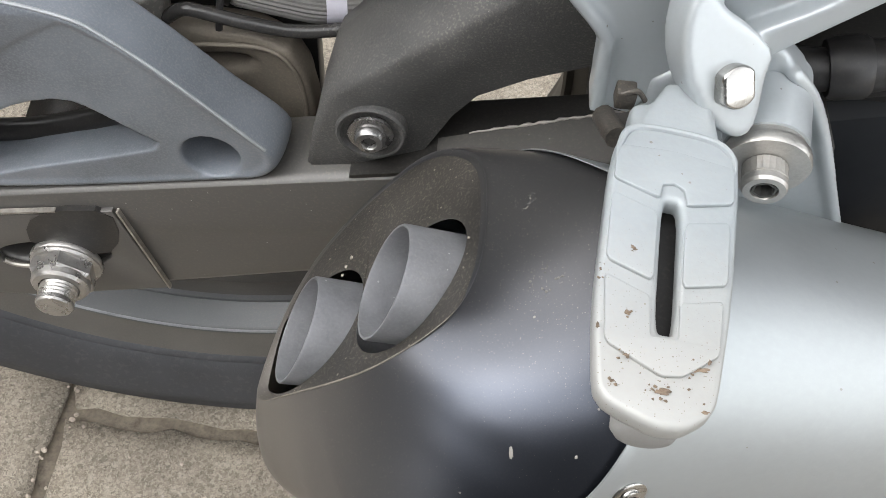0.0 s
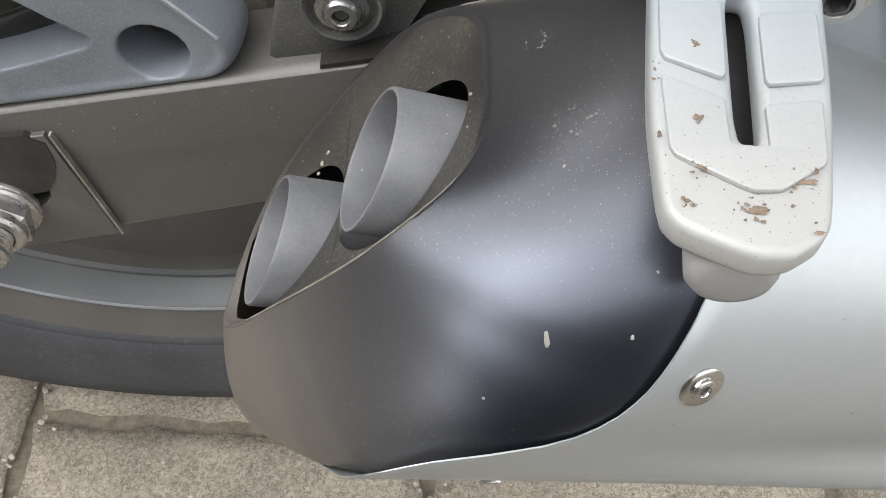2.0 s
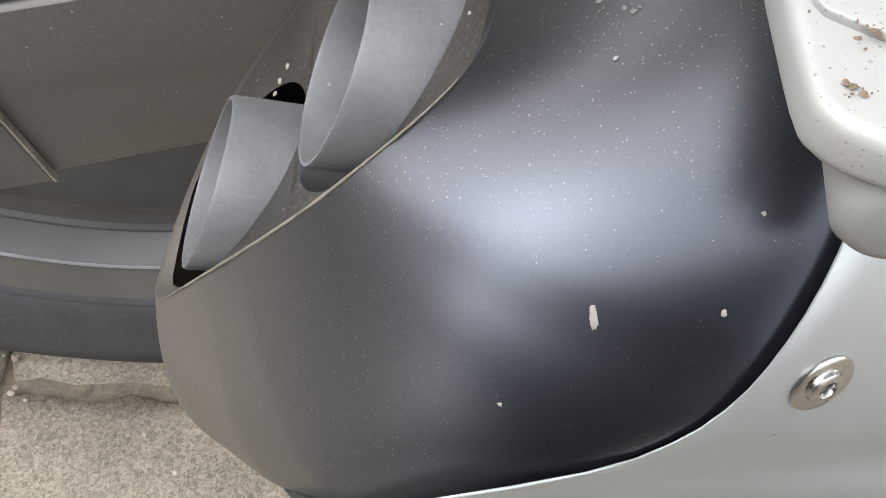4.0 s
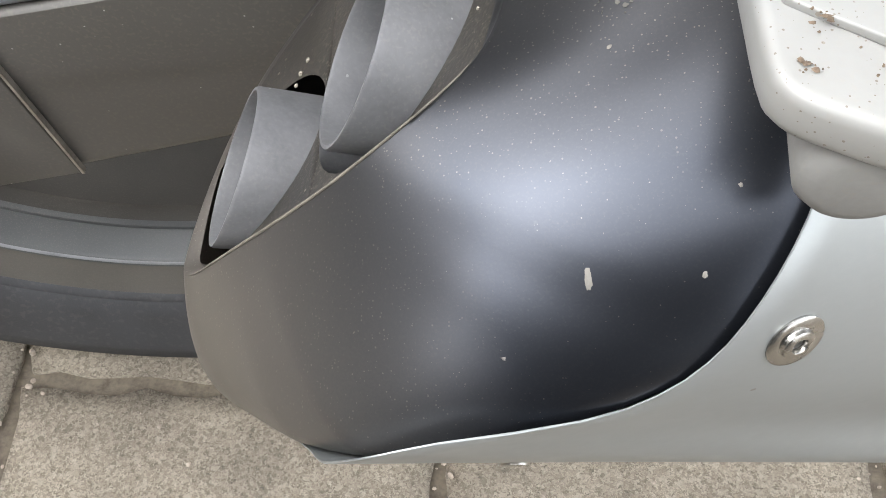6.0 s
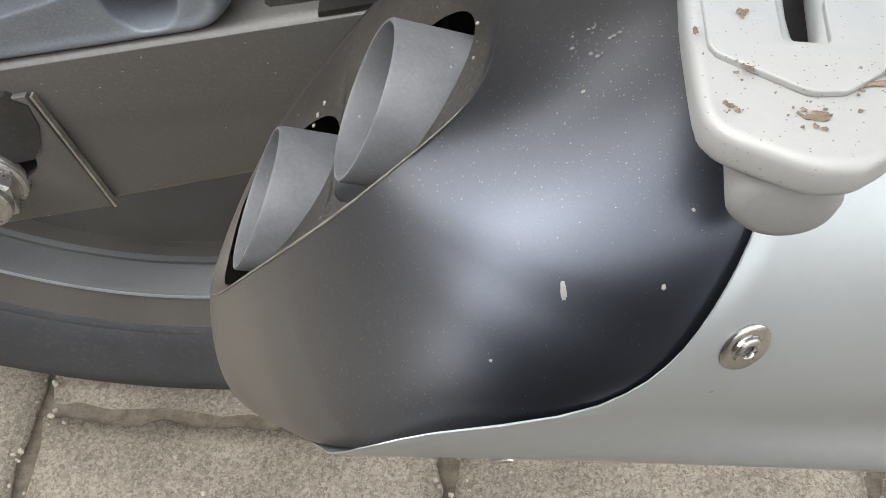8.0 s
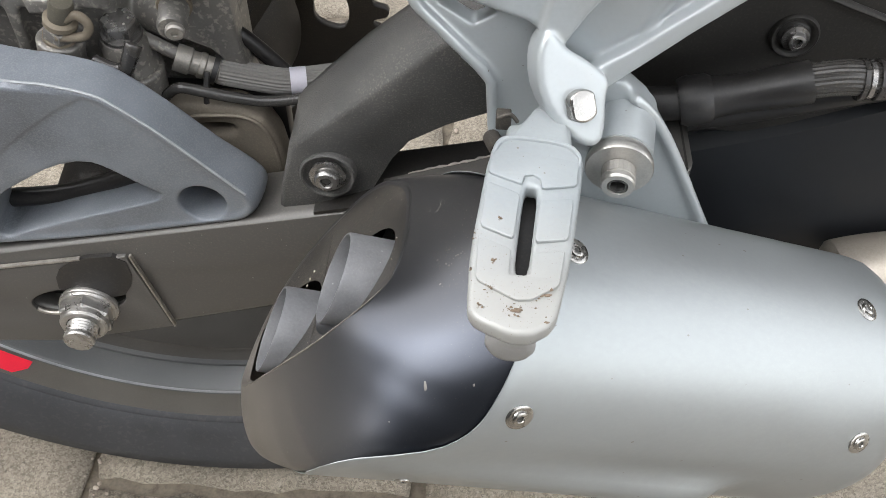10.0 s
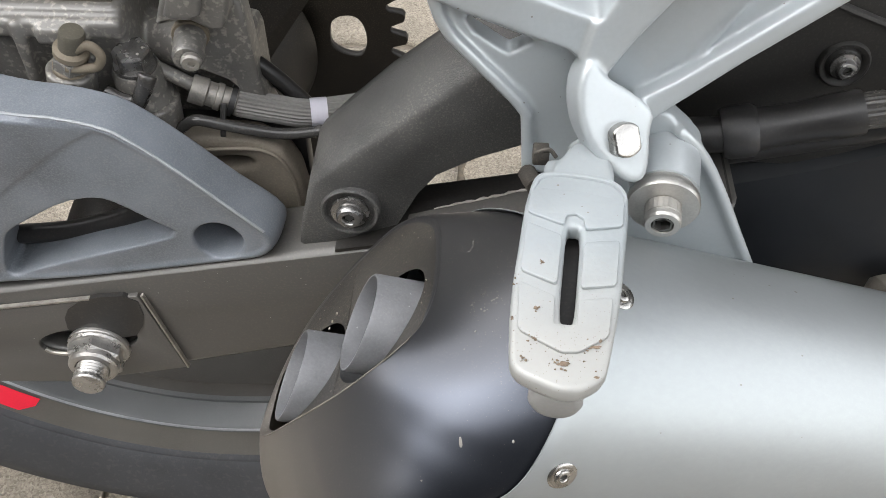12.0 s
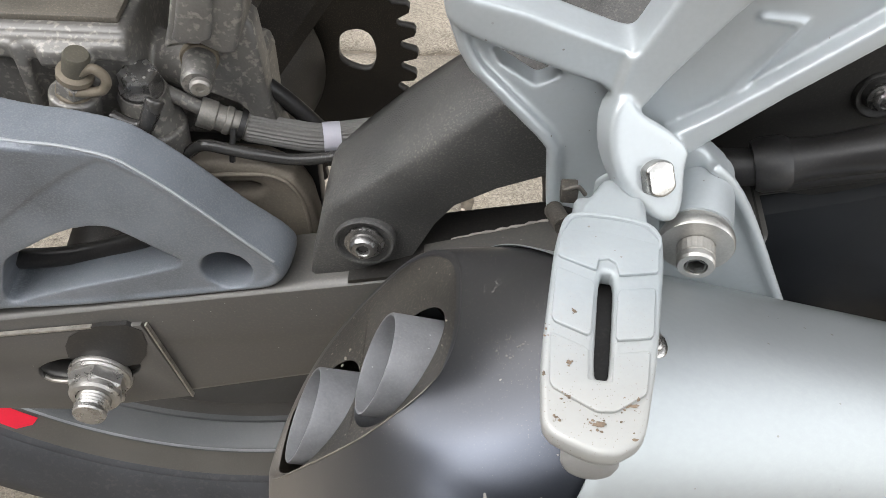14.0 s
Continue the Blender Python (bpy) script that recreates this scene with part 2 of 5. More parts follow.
PAVER = aggregate("washed_concrete", [(0.03, 0.025, 0.020), (0.10, 0.085, 0.066), (0.25, 0.217, 0.172), (0.40, 0.352, 0.287), (0.75, 0.69, 0.60)])
SAND = material("joint_sand", (0.13, 0.11, 0.085), 0.95, 0.0, 0.4, 120, 500, 0.8)
GRAVEL = material("small_gravel", (0.34, 0.29, 0.24), 0.85, 0.0, 0.5, 150, 700, 0.4)
WALL = material("plain_rendered_wall", (0.07, 0.07, 0.07), 0.9, 0.0, 0.15, 1.5, 60, 0.1)
PALEWALL = material("pale_rendered_wall", (0.22, 0.195, 0.165), 0.9, 0.0, 0.15, 1.5, 60, 0.1)
SPOT = material("dried_white_spot", (0.22, 0.21, 0.19), 0.8, 0, 0.2, 300, 1500, 0.2)
STAIN = material("dried_splash_dust", (0.12, 0.115, 0.105), 0.7, 0, 0.2, 300, 1500, 0.1)
MUD = material("pale_dried_mud", (0.27, 0.245, 0.205), 0.9, 0, 0.2, 300, 1500, 0.3)

# ---- building helpers ----
REST = {}


def thing(name, base, label, category, group="", kind=""):
    ob = new(name)
    ob.empty_display_size = 0.02
    ob.location = base
    REST[ob] = Matrix.Translation(base)
    return tagged(ob, label, category, group, kind)


def part(name, bm, mat, parent=None, label="", smooth=40, cast=0.0, soften=0):
    """Links a bmesh as one mesh under a thing or a part. cast: the grain in metres at which it is fused into one casting."""
    bmesh.ops.recalc_face_normals(bm, faces=bm.faces)
    me = bpy.data.meshes.new(name)
    bm.to_mesh(me)
    bm.free()
    me.materials.append(mat)
    ob = new(name, me)
    if smooth:
        me.shade_smooth()
        if not cast:
            me.set_sharp_from_angle(angle=radians(smooth))
    if cast:
        r = ob.modifiers.new("fuse", "REMESH")
        r.mode, r.voxel_size, r.use_smooth_shade = "VOXEL", cast, True
        if soften:
            s = ob.modifiers.new("soften", "SMOOTH")
            s.factor, s.iterations = 0.5, soften
    if parent:
        ob.parent = parent
        ob.matrix_parent_inverse = REST.get(parent, Matrix()).inverted()
    if label:
        ob["label"] = label
    return ob


def merged(*bms):
    out = bmesh.new()
    for b in bms:
        me = bpy.data.meshes.new("tmp")
        b.to_mesh(me)
        b.free()
        out.from_mesh(me)
        bpy.data.meshes.remove(me)
    return out


def rounded(pts, rounds=2, keep=0.25):
    """Cuts the corners of a closed outline."""
    for _ in range(rounds):
        out = []
        for k, p in enumerate(pts):
            q = pts[(k + 1) % len(pts)]
            out += [tuple(a + (b - a) * keep for a, b in zip(p, q)), tuple(a + (b - a) * (1 - keep) for a, b in zip(p, q))]
        pts = out
    return pts


def disc_outline(x, y, r, n=24):
    return [(x + r * math.cos(2 * math.pi * k / n), y + r * math.sin(2 * math.pi * k / n)) for k in range(n)]


def slab(outline, depth, m=Matrix(), holes=(), bevel=0.0):
    """A plate of that outline in local x and y, depth thick about local z = 0, with holes and rounded edges."""
    cu = bpy.data.curves.new("tmp", "CURVE")
    cu.dimensions, cu.fill_mode = "2D", "BOTH"
    for pts in (outline, *holes):
        sp = cu.splines.new("POLY")
        sp.points.add(len(pts) - 1)
        sp.use_cyclic_u = True
        for p, q in zip(sp.points, pts):
            p.co = (q[0], q[1], 0, 1)
    cu.extrude, cu.bevel_depth, cu.bevel_resolution, cu.offset = max(depth / 2 - bevel, 0.0), bevel, 2 if bevel else 0, -bevel
    ob = bpy.data.objects.new("tmp", cu)
    bm = bmesh.new()
    bm.from_mesh(ob.to_mesh())
    ob.to_mesh_clear()
    bpy.data.objects.remove(ob)
    bpy.data.curves.remove(cu)
    bmesh.ops.remove_doubles(bm, verts=bm.verts, dist=1e-6)
    bm.transform(m)
    return bm


SIDE = Matrix(((1, 0, 0, 0), (0, 0, -1, 0), (0, 1, 0, 0), (0, 0, 0, 1)))


def side_slab(outline, y_out, y_in, holes=(), bevel=0.0):
    """A plate that stands in the plane of the wheel, outline in x and z, from y_out to y_in."""
    return slab(outline, y_in - y_out, Matrix.Translation((0, (y_out + y_in) / 2, 0)) @ SIDE, holes, bevel)


def frame_of(origin, axis, hint=(0, 0, 1)):
    """A pose whose local z runs along axis and local x near to hint."""
    z = Vector(axis).normalized()
    x = (Vector(hint) - z * Vector(hint).dot(z)).normalized()
    y = z.cross(x)
    return Matrix.Translation(origin) @ Matrix((x, y, z)).transposed().to_4x4()


def lathe(profile, m=Matrix(), n=48, closed=False):
    """Turns (radius, height) round local z."""
    bm = bmesh.new()
    rings = []
    for r, h in profile:
        if r < 1e-7:
            rings.append([bm.verts.new((0, 0, h))] * n)
        else:
            rings.append([bm.verts.new((r * math.cos(2 * math.pi * k / n), r * math.sin(2 * math.pi * k / n), h)) for k in range(n)])
    pairs = list(zip(rings, rings[1:])) + ([(rings[-1], rings[0])] if closed else [])
    for a, b in pairs:
        for k in range(n):
            j = (k + 1) % n
            f = []
            for v in (a[k], a[j], b[j], b[k]):
                if v not in f:
                    f.append(v)
            if len(f) > 2:
                bm.faces.new(f)
    bm.transform(m)
    return bm


def prism(r, h0, h1, m=Matrix(), n=6, chamfer=0.0):
    c = chamfer
    return lathe([(0, h0), (r, h0), (r, h1 - c), (r - c, h1), (0, h1)], m, n)


def loft(rings, close_ring=True, caps=(False, False)):
    bm = bmesh.new()
    vs = [[bm.verts.new(p) for p in ring] for ring in rings]
    for a, b in zip(vs, vs[1:]):
        n = len(a)
        for k in range(n if close_ring else n - 1):
            j = (k + 1) % n
            bm.faces.new((a[k], a[j], b[j], b[k]))
    for flag, ring in zip(caps, (vs[0], vs[-1])):
        if flag:
            bm.faces.new(ring)
    return bm


def spline(pts, n=8):
    """A smooth line through the points."""
    pts = [Vector(p) for p in pts]
    out = []
    for k in range(len(pts) - 1):
        p0, p1, p2, p3 = pts[max(k - 1, 0)], pts[k], pts[k + 1], pts[min(k + 2, len(pts) - 1)]
        for i in range(n):
            t = i / n
            out.append(0.5 * (2 * p1 + (p2 - p0) * t + (2 * p0 - 5 * p1 + 4 * p2 - p3) * t * t + (3 * p1 - p0 - 3 * p2 + p3) * t ** 3))
    return out + [pts[-1]]


def tube(line, radius, n=16, caps=True):
    """A round bar along a line; radius may be a function of the way along it (0 to 1)."""
    rings, side = [], None
    line = [Vector(p) for p in line]
    for k, p in enumerate(line):
        d = (line[min(k + 1, len(line) - 1)] - line[max(k - 1, 0)]).normalized()
        side = d.orthogonal().normalized() if side is None else (side - d * side.dot(d)).normalized()
        up = d.cross(side)
        r = radius(k / (len(line) - 1)) if callable(radius) else radius
        rings.append([p + r * (math.cos(2 * math.pi * i / n) * side + math.sin(2 * math.pi * i / n) * up) for i in range(n)])
    return loft(rings, True, (caps, caps))


def box(x0, x1, y0, y1, z0, z1, bevel=0.0):
    bm = bmesh.new()
    bmesh.ops.create_cube(bm, size=1.0, matrix=Matrix.Translation(((x0 + x1) / 2, (y0 + y1) / 2, (z0 + z1) / 2)) @ Matrix.Diagonal((x1 - x0, y1 - y0, z1 - z0, 1)))
    if bevel:
        bmesh.ops.bevel(bm, geom=bm.edges[:], offset=bevel, segments=2, affect="EDGES", profile=0.5)
    return bm


# ---- ground and surroundings ----
ground = tagged(new("ground", bpy.data.meshes.new("ground")), "bare sandy ground under the paving stones", "ground", kind="structure")
gb = bmesh.new()
bmesh.ops.create_grid(gb, x_segments=8, y_segments=8, size=400.0)
gb.transform(Matrix.Translation((0, 0, -0.008)))
gb.to_mesh(ground.data)
ground.data.materials.append(SAND)
# unseen walls, added to hold the low sky out of the reflections
for name, x0, x1, y0, y1 in (("wall_near", -14, 1.0, -2.0, -1.8), ("wall_far", -14, 14, 1.9, 2.1)):
    tagged(part(name, box(x0, x1, y0, y1, -0.01, 2.05 if y0 < 0 else 2.0), WALL, smooth=0), "plain rendered wall added out of view to darken reflections", "wall", kind="structure")

# unseen wall, its height set by the left end of the cap's highlight
tagged(part("wall_rear", box(-3.2, -3.0, -1.8, 1.9, -0.01, 1.75), PALEWALL, smooth=0), "pale rendered wall added out of view to cut off the rear sky", "wall", kind="structure")

# made-up sloping piece that blocks sky from the highlight's lower left
tagged(part("wall_blocker", loft([[(x, -1.8, 1.75), (x, 0.1, 1.75), (x, -1.8, 3.1)] for x in (-3.2, -3.0)], True, (True, True)), PALEWALL, smooth=0), "unseen sloping blocker added to trim the cap's highlight", "wall", kind="structure")

# ---- the exhaust ----
AX = Vector((0.8842, 0.1948, -0.4246)).normalized()
OUT = Vector((AX.y, -AX.x, 0)).normalized()
UP = OUT.cross(AX).normalized()
if UP.z < 0:
    UP = -UP
EX = Vector((0.19, -0.19, 0.38))
CU, CV = 0.0084, 0.0075


def ex(a, u, v):
    """A place on the exhaust: along its axis towards the front, outwards and upwards."""
    return EX + AX * a + OUT * u + UP * v


def polar(points, n=720):
    """The distance of a closed outline from its middle, by the angle."""
    pts = np.array(rounded(points, 3))
    ang = np.arctan2(pts[:, 1] - MV, pts[:, 0] - MU)
    k = np.argsort(ang)
    return ang[k], np.hypot(pts[k, 0] - MU, pts[k, 1] - MV)


MU, MV = 0.002, -0.008
ARC = [(CU + 0.0532 * math.cos(radians(d)), CV + 0.0532 * math.sin(radians(d))) for d in range(4, 118, 6)]
INNER = [(-0.036, 0.036), (-0.048, 0.0185), (-0.0575, 0.002), (-0.0615, -0.014), (-0.0600, -0.034)]
ROUND = polar(ARC + INNER + [(-0.046, -0.050), (-0.024, -0.062), (0.0, -0.064), (0.022, -0.058), (0.040, -0.043), (0.053, -0.024), (0.0600, -0.004)])
UNDER = [(-0.052, -0.054), (-0.036, -0.072), (-0.016, -0.083), (0.0, -0.084), (0.018, -0.078), (0.033, -0.060), (0.046, -0.040)]
SOFT = polar(ARC + INNER + UNDER + [(0.0560, -0.022), (0.0612, -0.0070), (0.0619, 0.0035)])
FOLDED = polar(ARC + INNER + UNDER + [(0.0590, -0.021), (0.0660, -0.0095), (0.0672, -0.0050), (0.0610, 0.0020), (0.0600, 0.0070)])


def section(th, grow=0.0, lobe=1.0, fold=0.0):
    """The sleeve's outline: round above, with a lower lobe that leans inwards below a fold."""
    t = math.atan2(math.sin(th), math.cos(th))
    r = sum(w * float(np.interp(t, *o, period=2 * math.pi)) for w, o in ((lobe * fold, FOLDED), (lobe * (1 - fold), SOFT), (1 - lobe, ROUND))) + grow
    return MU + r * math.cos(t), MV + r * math.sin(t)


def seam(v, u=0.05):
    """Where the sleeve begins, along the axis; further forward on the hidden inner side."""
    hid = min(1.0, max(0.0, (0.006 - u) / 0.03))
    return -0.030 * hid + (1 - hid) * float(np.interp(v, [-0.085, -0.055, -0.035, -0.02, -0.010, -0.004, -0.0005, 0.002, 0.0047, 0.0087, 0.0145, 0.022, 0.034, 0.0444, 0.06],
                           [-0.0640, -0.0650, -0.0690, -0.0735, -0.0725, -0.0685, -0.0630, -0.0548, -0.0472, -0.0405, -0.0358, -0.0330, -0.0308, -0.0288, -0.0255]))


def root(v, u):
    """Where the cap's own skin springs from, under the sleeve."""
    hid = min(1.0, max(0.0, (-0.008 - u) / 0.03))
    return -0.026 * hid + (1 - hid) * (float(np.interp(v, [-0.085, -0.06, -0.04, -0.02, -0.010, 0.0, 0.010, 0.022, 0.034, 0.0444, 0.06], [-0.0670, -0.0680, -0.0715, -0.0690, -0.0610, -0.0520, -0.0425, -0.0335, -0.0305, -0.0285, -0.0255])) + 0.004)


NT = 112
ANG = [2 * math.pi * k / NT for k in range(NT)]
muffler = thing("exhaust_muffler", ex(0.05, 0, -0.08), "brushed steel motorcycle muffler with dusty black end cap and twin outlets", "exhaust")


def sleeve_ring(f, grow=0.0, shrink=1.0):
    ring = []
    lobe = 1 - min(1.0, max(0.0, (f - 0.66) / 0.09)) ** 2
    for th in ANG:
        u0, v0 = section(th)
        u, v = section(th, grow, lobe, min(1.0, f / 0.7))
        a = seam(v0, u0) * (1 - f) + f * 0.132
        ring.append(ex(a, CU + (u - CU) * shrink, -0.005 + (v + 0.005) * shrink))
    return ring


rings = [sleeve_ring(0.03, -0.0006), sleeve_ring(0.0, -0.0004), sleeve_ring(0.0, -0.00015), sleeve_ring(0.002, 0.0)]
rings += [sleeve_ring(k / 30) for k in range(1, 31)]
for da, sh in ((0.005, 0.99), (0.010, 0.965), (0.014, 0.925), (0.018, 0.86), (0.030, 0.62), (0.044, 0.42)):
    rings.append([p + AX * da for p in sleeve_ring(1.0, 0.0, sh)])
part("sleeve", loft(rings, True, (False, True)), SLEEVE, muffler, "brushed silver steel sleeve", smooth=50)


def panel_a(u, v):
    """The oblique plane of the outlet panel."""
    return -0.060 - 0.285 * u + 0.356 * v


# the ridge beside the outlets stands proud of the panel, towards the outside
LIP = [(panel_a(u, v) - 0.41 * proud, u + 0.50 * proud, v + 0.76 * proud) for u, v, proud in (
    (0.0020, -0.0605, 0.0), (0.0060, -0.0420, 0.0040), (0.0098, -0.0260, 0.0090), (0.0122, -0.0125, 0.0120), (0.0126, -0.0010, 0.0120), (0.0118, 0.0100, 0.0085), (0.0098, 0.0175, 0.0045),
    (0.0055, 0.0225, 0.0010), (-0.0040, 0.0255, 0.0), (-0.0200, 0.0250, 0.0), (-0.0385, 0.0225, 0.0), (-0.0525, 0.0115, 0.0), (-0.0605, -0.0030, 0.0),
    (-0.0590, -0.0180, 0.0), (-0.0560, -0.0300, 0.0), (-0.0480, -0.0445, 0.0), (-0.0380, -0.0530, 0.0), (-0.0250, -0.0580, 0.0), (-0.0110, -0.0605, 0.0))]
LU, LV = -0.014, -0.018
lip_pts = rounded(LIP, 3)
lip_ang = sorted((math.atan2(p[2] - LV, p[1] - LU), p) for p in lip_pts)


def lip(th):
    """The edge of the cap's opening, seen from its middle at that angle."""
    t = math.atan2(math.sin(th), math.cos(th))
    return tuple(float(np.interp(t, [q[0] for q in lip_ang], [q[1][k] for q in lip_ang], period=2 * math.pi)) for k in range(3))


def facing(th):
    """The angle on the opening's edge that belongs to an angle on the sleeve."""
    t = math.degrees(math.atan2(math.sin(th), math.cos(th)))
    return radians(float(np.interp(t, [-180, -90, -60, -30, -2, 17, 35, 50, 79, 100, 140, 180], [-180, -88, -59, -38, -5, 21, 41, 52, 70, 92, 137, 180])))


BEND = [-180, -120, -90, -60, -30, 0, 20, 40, 65, 100, 130, 180]


def eased(values, width=11.0):
    """A table over the angle whose steps are smoothed out."""
    deg = np.arange(-180, 180)
    row = np.interp(deg, BEND, values)
    gap = np.minimum(np.arange(360), 360 - np.arange(360))
    bell = np.exp(-0.5 * (gap / width) ** 2)
    row = np.real(np.fft.ifft(np.fft.fft(row) * np.fft.fft(bell / bell.sum())))
    return lambda d: float(np.interp(d, deg, row, period=360))


BOW = eased([2.1, 2.1, 2.15, 2.25, 2.25, 2.1, 1.75, 1.48, 1.42, 1.45, 2.0, 2.1])
CURL = eased([0.6, 0.68, 0.78, 0.86, 0.88, 0.88, 0.86, 0.80, 0.80, 0.70, 0.65, 0.6])
SWELL = eased([-0.06, 0.16, 0.17, 0.07, 0.0, 0.0, 0.0, -0.02, -0.05, -0.08, -0.10, -0.10])
GROW = eased([-0.0004, -0.0006, -0.0006, -0.0006, -0.0008, -0.0009, -0.0009, -0.0009, -0.0009, -0.0009, -0.0004, 0.0004])


def nose(th, f):
    """The cap's outside, from the seam (0) to the edge of its opening (1)."""
    u0, v0 = section(th, GROW(math.degrees(th)))
    a0 = root(v0, u0)
    a1, u1, v1 = lip(facing(th))
    deg = math.degrees(math.atan2(v0 - LV, u0 - LU))
    e = 2 / BOW(deg)
    curl = CURL(deg)
    bulge = SWELL(deg) * 4 * f * (1 - f)
    g1, w1 = math.sin(curl * math.pi / 2) ** e, max(0.0, math.cos(curl * math.pi / 2)) ** e
    f *= curl
    g, w = math.sin(f * math.pi / 2) ** e / g1, (max(0.0, math.cos(f * math.pi / 2)) ** e - w1) / (1 - w1)
    w += bulge
    return ex(a0 + (a1 - a0) * g, u1 + (u0 - u1) * w, v1 + (v0 - v1) * w)


def floor_a(u, v):
    """The panel's own surface: it lies a little behind the ridge and comes up to the cap's skin on the other sides."""
    near = min(1.0, max(0.0, (u + 0.030) / 0.030)) * min(1.0, max(0.0, (0.020 - v) / 0.025))
    return panel_a(u, v) + 0.0018 * near * near * (3 - 2 * near)


def inset(p, k, deep):
    a, u, v = p
    u, v = LU + (u - LU) * k, LV + (v - LV) * k
    return ex(a + (floor_a(u, v) - a) * deep, u, v)


rings = [[nose(th, f) for th in ANG] for f in [k / 22 for k in range(22)] + [0.985, 1.0]]
lips = [lip(facing(th)) for th in ANG]
for k, deep in ((0.990, 0.08), (0.972, 0.45), (0.945, 1.0)):
    rings.append([inset(p, k, deep) for p in lips])
cap_bm = loft(rings)
cap_bm.normal_update()
cap_tree = BVHTree.FromBMesh(cap_bm)
cap = part("end_cap", cap_bm, CAP, muffler, "satin black end cap filmed with pale dust and a painted ground reflection", smooth=60)
edge_line = []
for k in range(60):
    a, u, v = lip(radians(-66 + 122 * k / 59))
    edge_line.append(ex(a - 0.0001, u, v))
part("dusty_edge", tube(edge_line, lambda t: 0.0001 + 0.00022 * math.sin(math.pi * t) ** 0.5, 8), EDGEDUST, muffler, "pale dust along the worn ridge")
PIPES = ((-0.009, -0.0015, -0.0652), (-0.0143, -0.041, -0.0747))
outline = [(LU + (p[1] - LU) * 0.947, LV + (p[2] - LV) * 0.947) for p in lips]
pb = slab(outline, 0.0, holes=[[(u + 0.0208 * math.cos(t) * -0.42 + 0.0170 * math.sin(t) * 0.91, v + 0.0208 * math.cos(t) * 0.91 + 0.0170 * math.sin(t) * 0.42) for t in [2 * math.pi * k / 44 for k in range(44)]] for u, v, _ in PIPES])
for vert in pb.verts:
    u, v = vert.co.x, vert.co.y
    vert.co = ex(floor_a(u, v), u, v)
part("end_panel", pb, CAPDUST, muffler, "dusty black panel round the outlets", smooth=50)
for u, v, a in PIPES:
    rings = []
    for r, da, tilt in ((0.0165, 0.075, 0), (0.0165, 0.02, 0.5), (0.0165, 0.0006, 1), (0.0162, 0, 1), (0.0156, 0, 1), (0.0153, 0.0006, 1), (0.0150, 0.02, 0.5), (0.0150, 0.075, 0)):
        ring = []
        for k in range(56):
            c, s = math.cos(2 * math.pi * k / 56), math.sin(2 * math.pi * k / 56)
            ring.append(ex(a + da - 0.24 * tilt * r * c, u + r * c, v + r * s))
        rings.append(ring)
    part("outlet_pipe", loft(rings), OUTLET, muffler, "matt grey outlet pipe with worn rim", smooth=45)


def button_screw(parent, a, th, size=1.0):
    """A flanged button screw with a hexagon socket, standing on the sleeve."""
    u, v = section(th)
    u2, v2 = section(th + 0.02)
    n = (OUT * (v2 - v) - UP * (u2 - u))
    n = n if n.dot(OUT * (u - CU) + UP * (v - CV)) > 0 else -n
    m = frame_of(ex(a, u, v), n, AX) @ Matrix.Diagonal((size, size, size * 0.65, 1))
    s = part("screw", lathe([(0.0, -0.001), (0.0057, -0.001), (0.0058, 0.0004), (0.0055, 0.0008), (0.0040, 0.0010), (0.0034, 0.0010), (0.0032, 0.0014), (0.0031, 0.0022),
                             (0.0026, 0.0026), (0.0017, 0.0027), (0.0015, 0.0024), (0.0014, 0.0010), (0, 0.0009)], m, 32), PIVOT, parent, "small flanged steel screw")
    part("socket", lathe([(0.0013, 0.0012), (0, 0.0012)], m, 6), SOCKET, s)


for a, deg in ((-0.0216, 30.1), (-0.0102, 76), (-0.0413, -11), (0.1184, 75.5), (0.1210, 33.7)):
    button_screw(muffler, a, radians(deg), 0.78)

# dried spots and stains on the cap
random.seed(11)


def dried_spot(x, y, z, rx, ry, mat_, name, turn=0.0, lift=0.0002):
    hit_, n_, _, _ = cap_tree.find_nearest(Vector((x, y, z)))
    n_ = n_ if n_.z > 0 else -n_
    m = frame_of(hit_ + n_ * lift, n_, (1, 0, 0)) @ Matrix.Rotation(radians(turn), 4, "Z")
    bm = bmesh.new()
    k = 14
    mid = bm.verts.new(m @ Vector((0, 0, 0.0001)))
    ring = []
    for i in range(k):
        w = random.uniform(0.75, 1.2)
        q = m @ Vector((rx * w * math.cos(6.2832 * i / k), ry * w * math.sin(6.2832 * i / k), 0))
        p_, pn, _, _ = cap_tree.find_nearest(q)
        ring.append(bm.verts.new(p_ + n_ * lift * 0.6))
    for i in range(k):
        bm.faces.new((mid, ring[i], ring[(i + 1) % k]))
    part(name, bm, mat_, cap)


for x, y, z, rx, ry, turn in ((0.1660, -0.2420, 0.4163, 0.0005, 0.0017, 10), (0.1801, -0.2406, 0.4172, 0.0004, 0.0005, 0), (0.1700, -0.2150, 0.4270, 0.0004, 0.0003, 20), (0.1850, -0.2300, 0.4200, 0.0003, 0.0003, 0), (0.1560, -0.2480, 0.4050, 0.0003, 0.0003, 0)):
    dried_spot(x, y, z, rx, ry, SPOT, "dried_spot", turn)

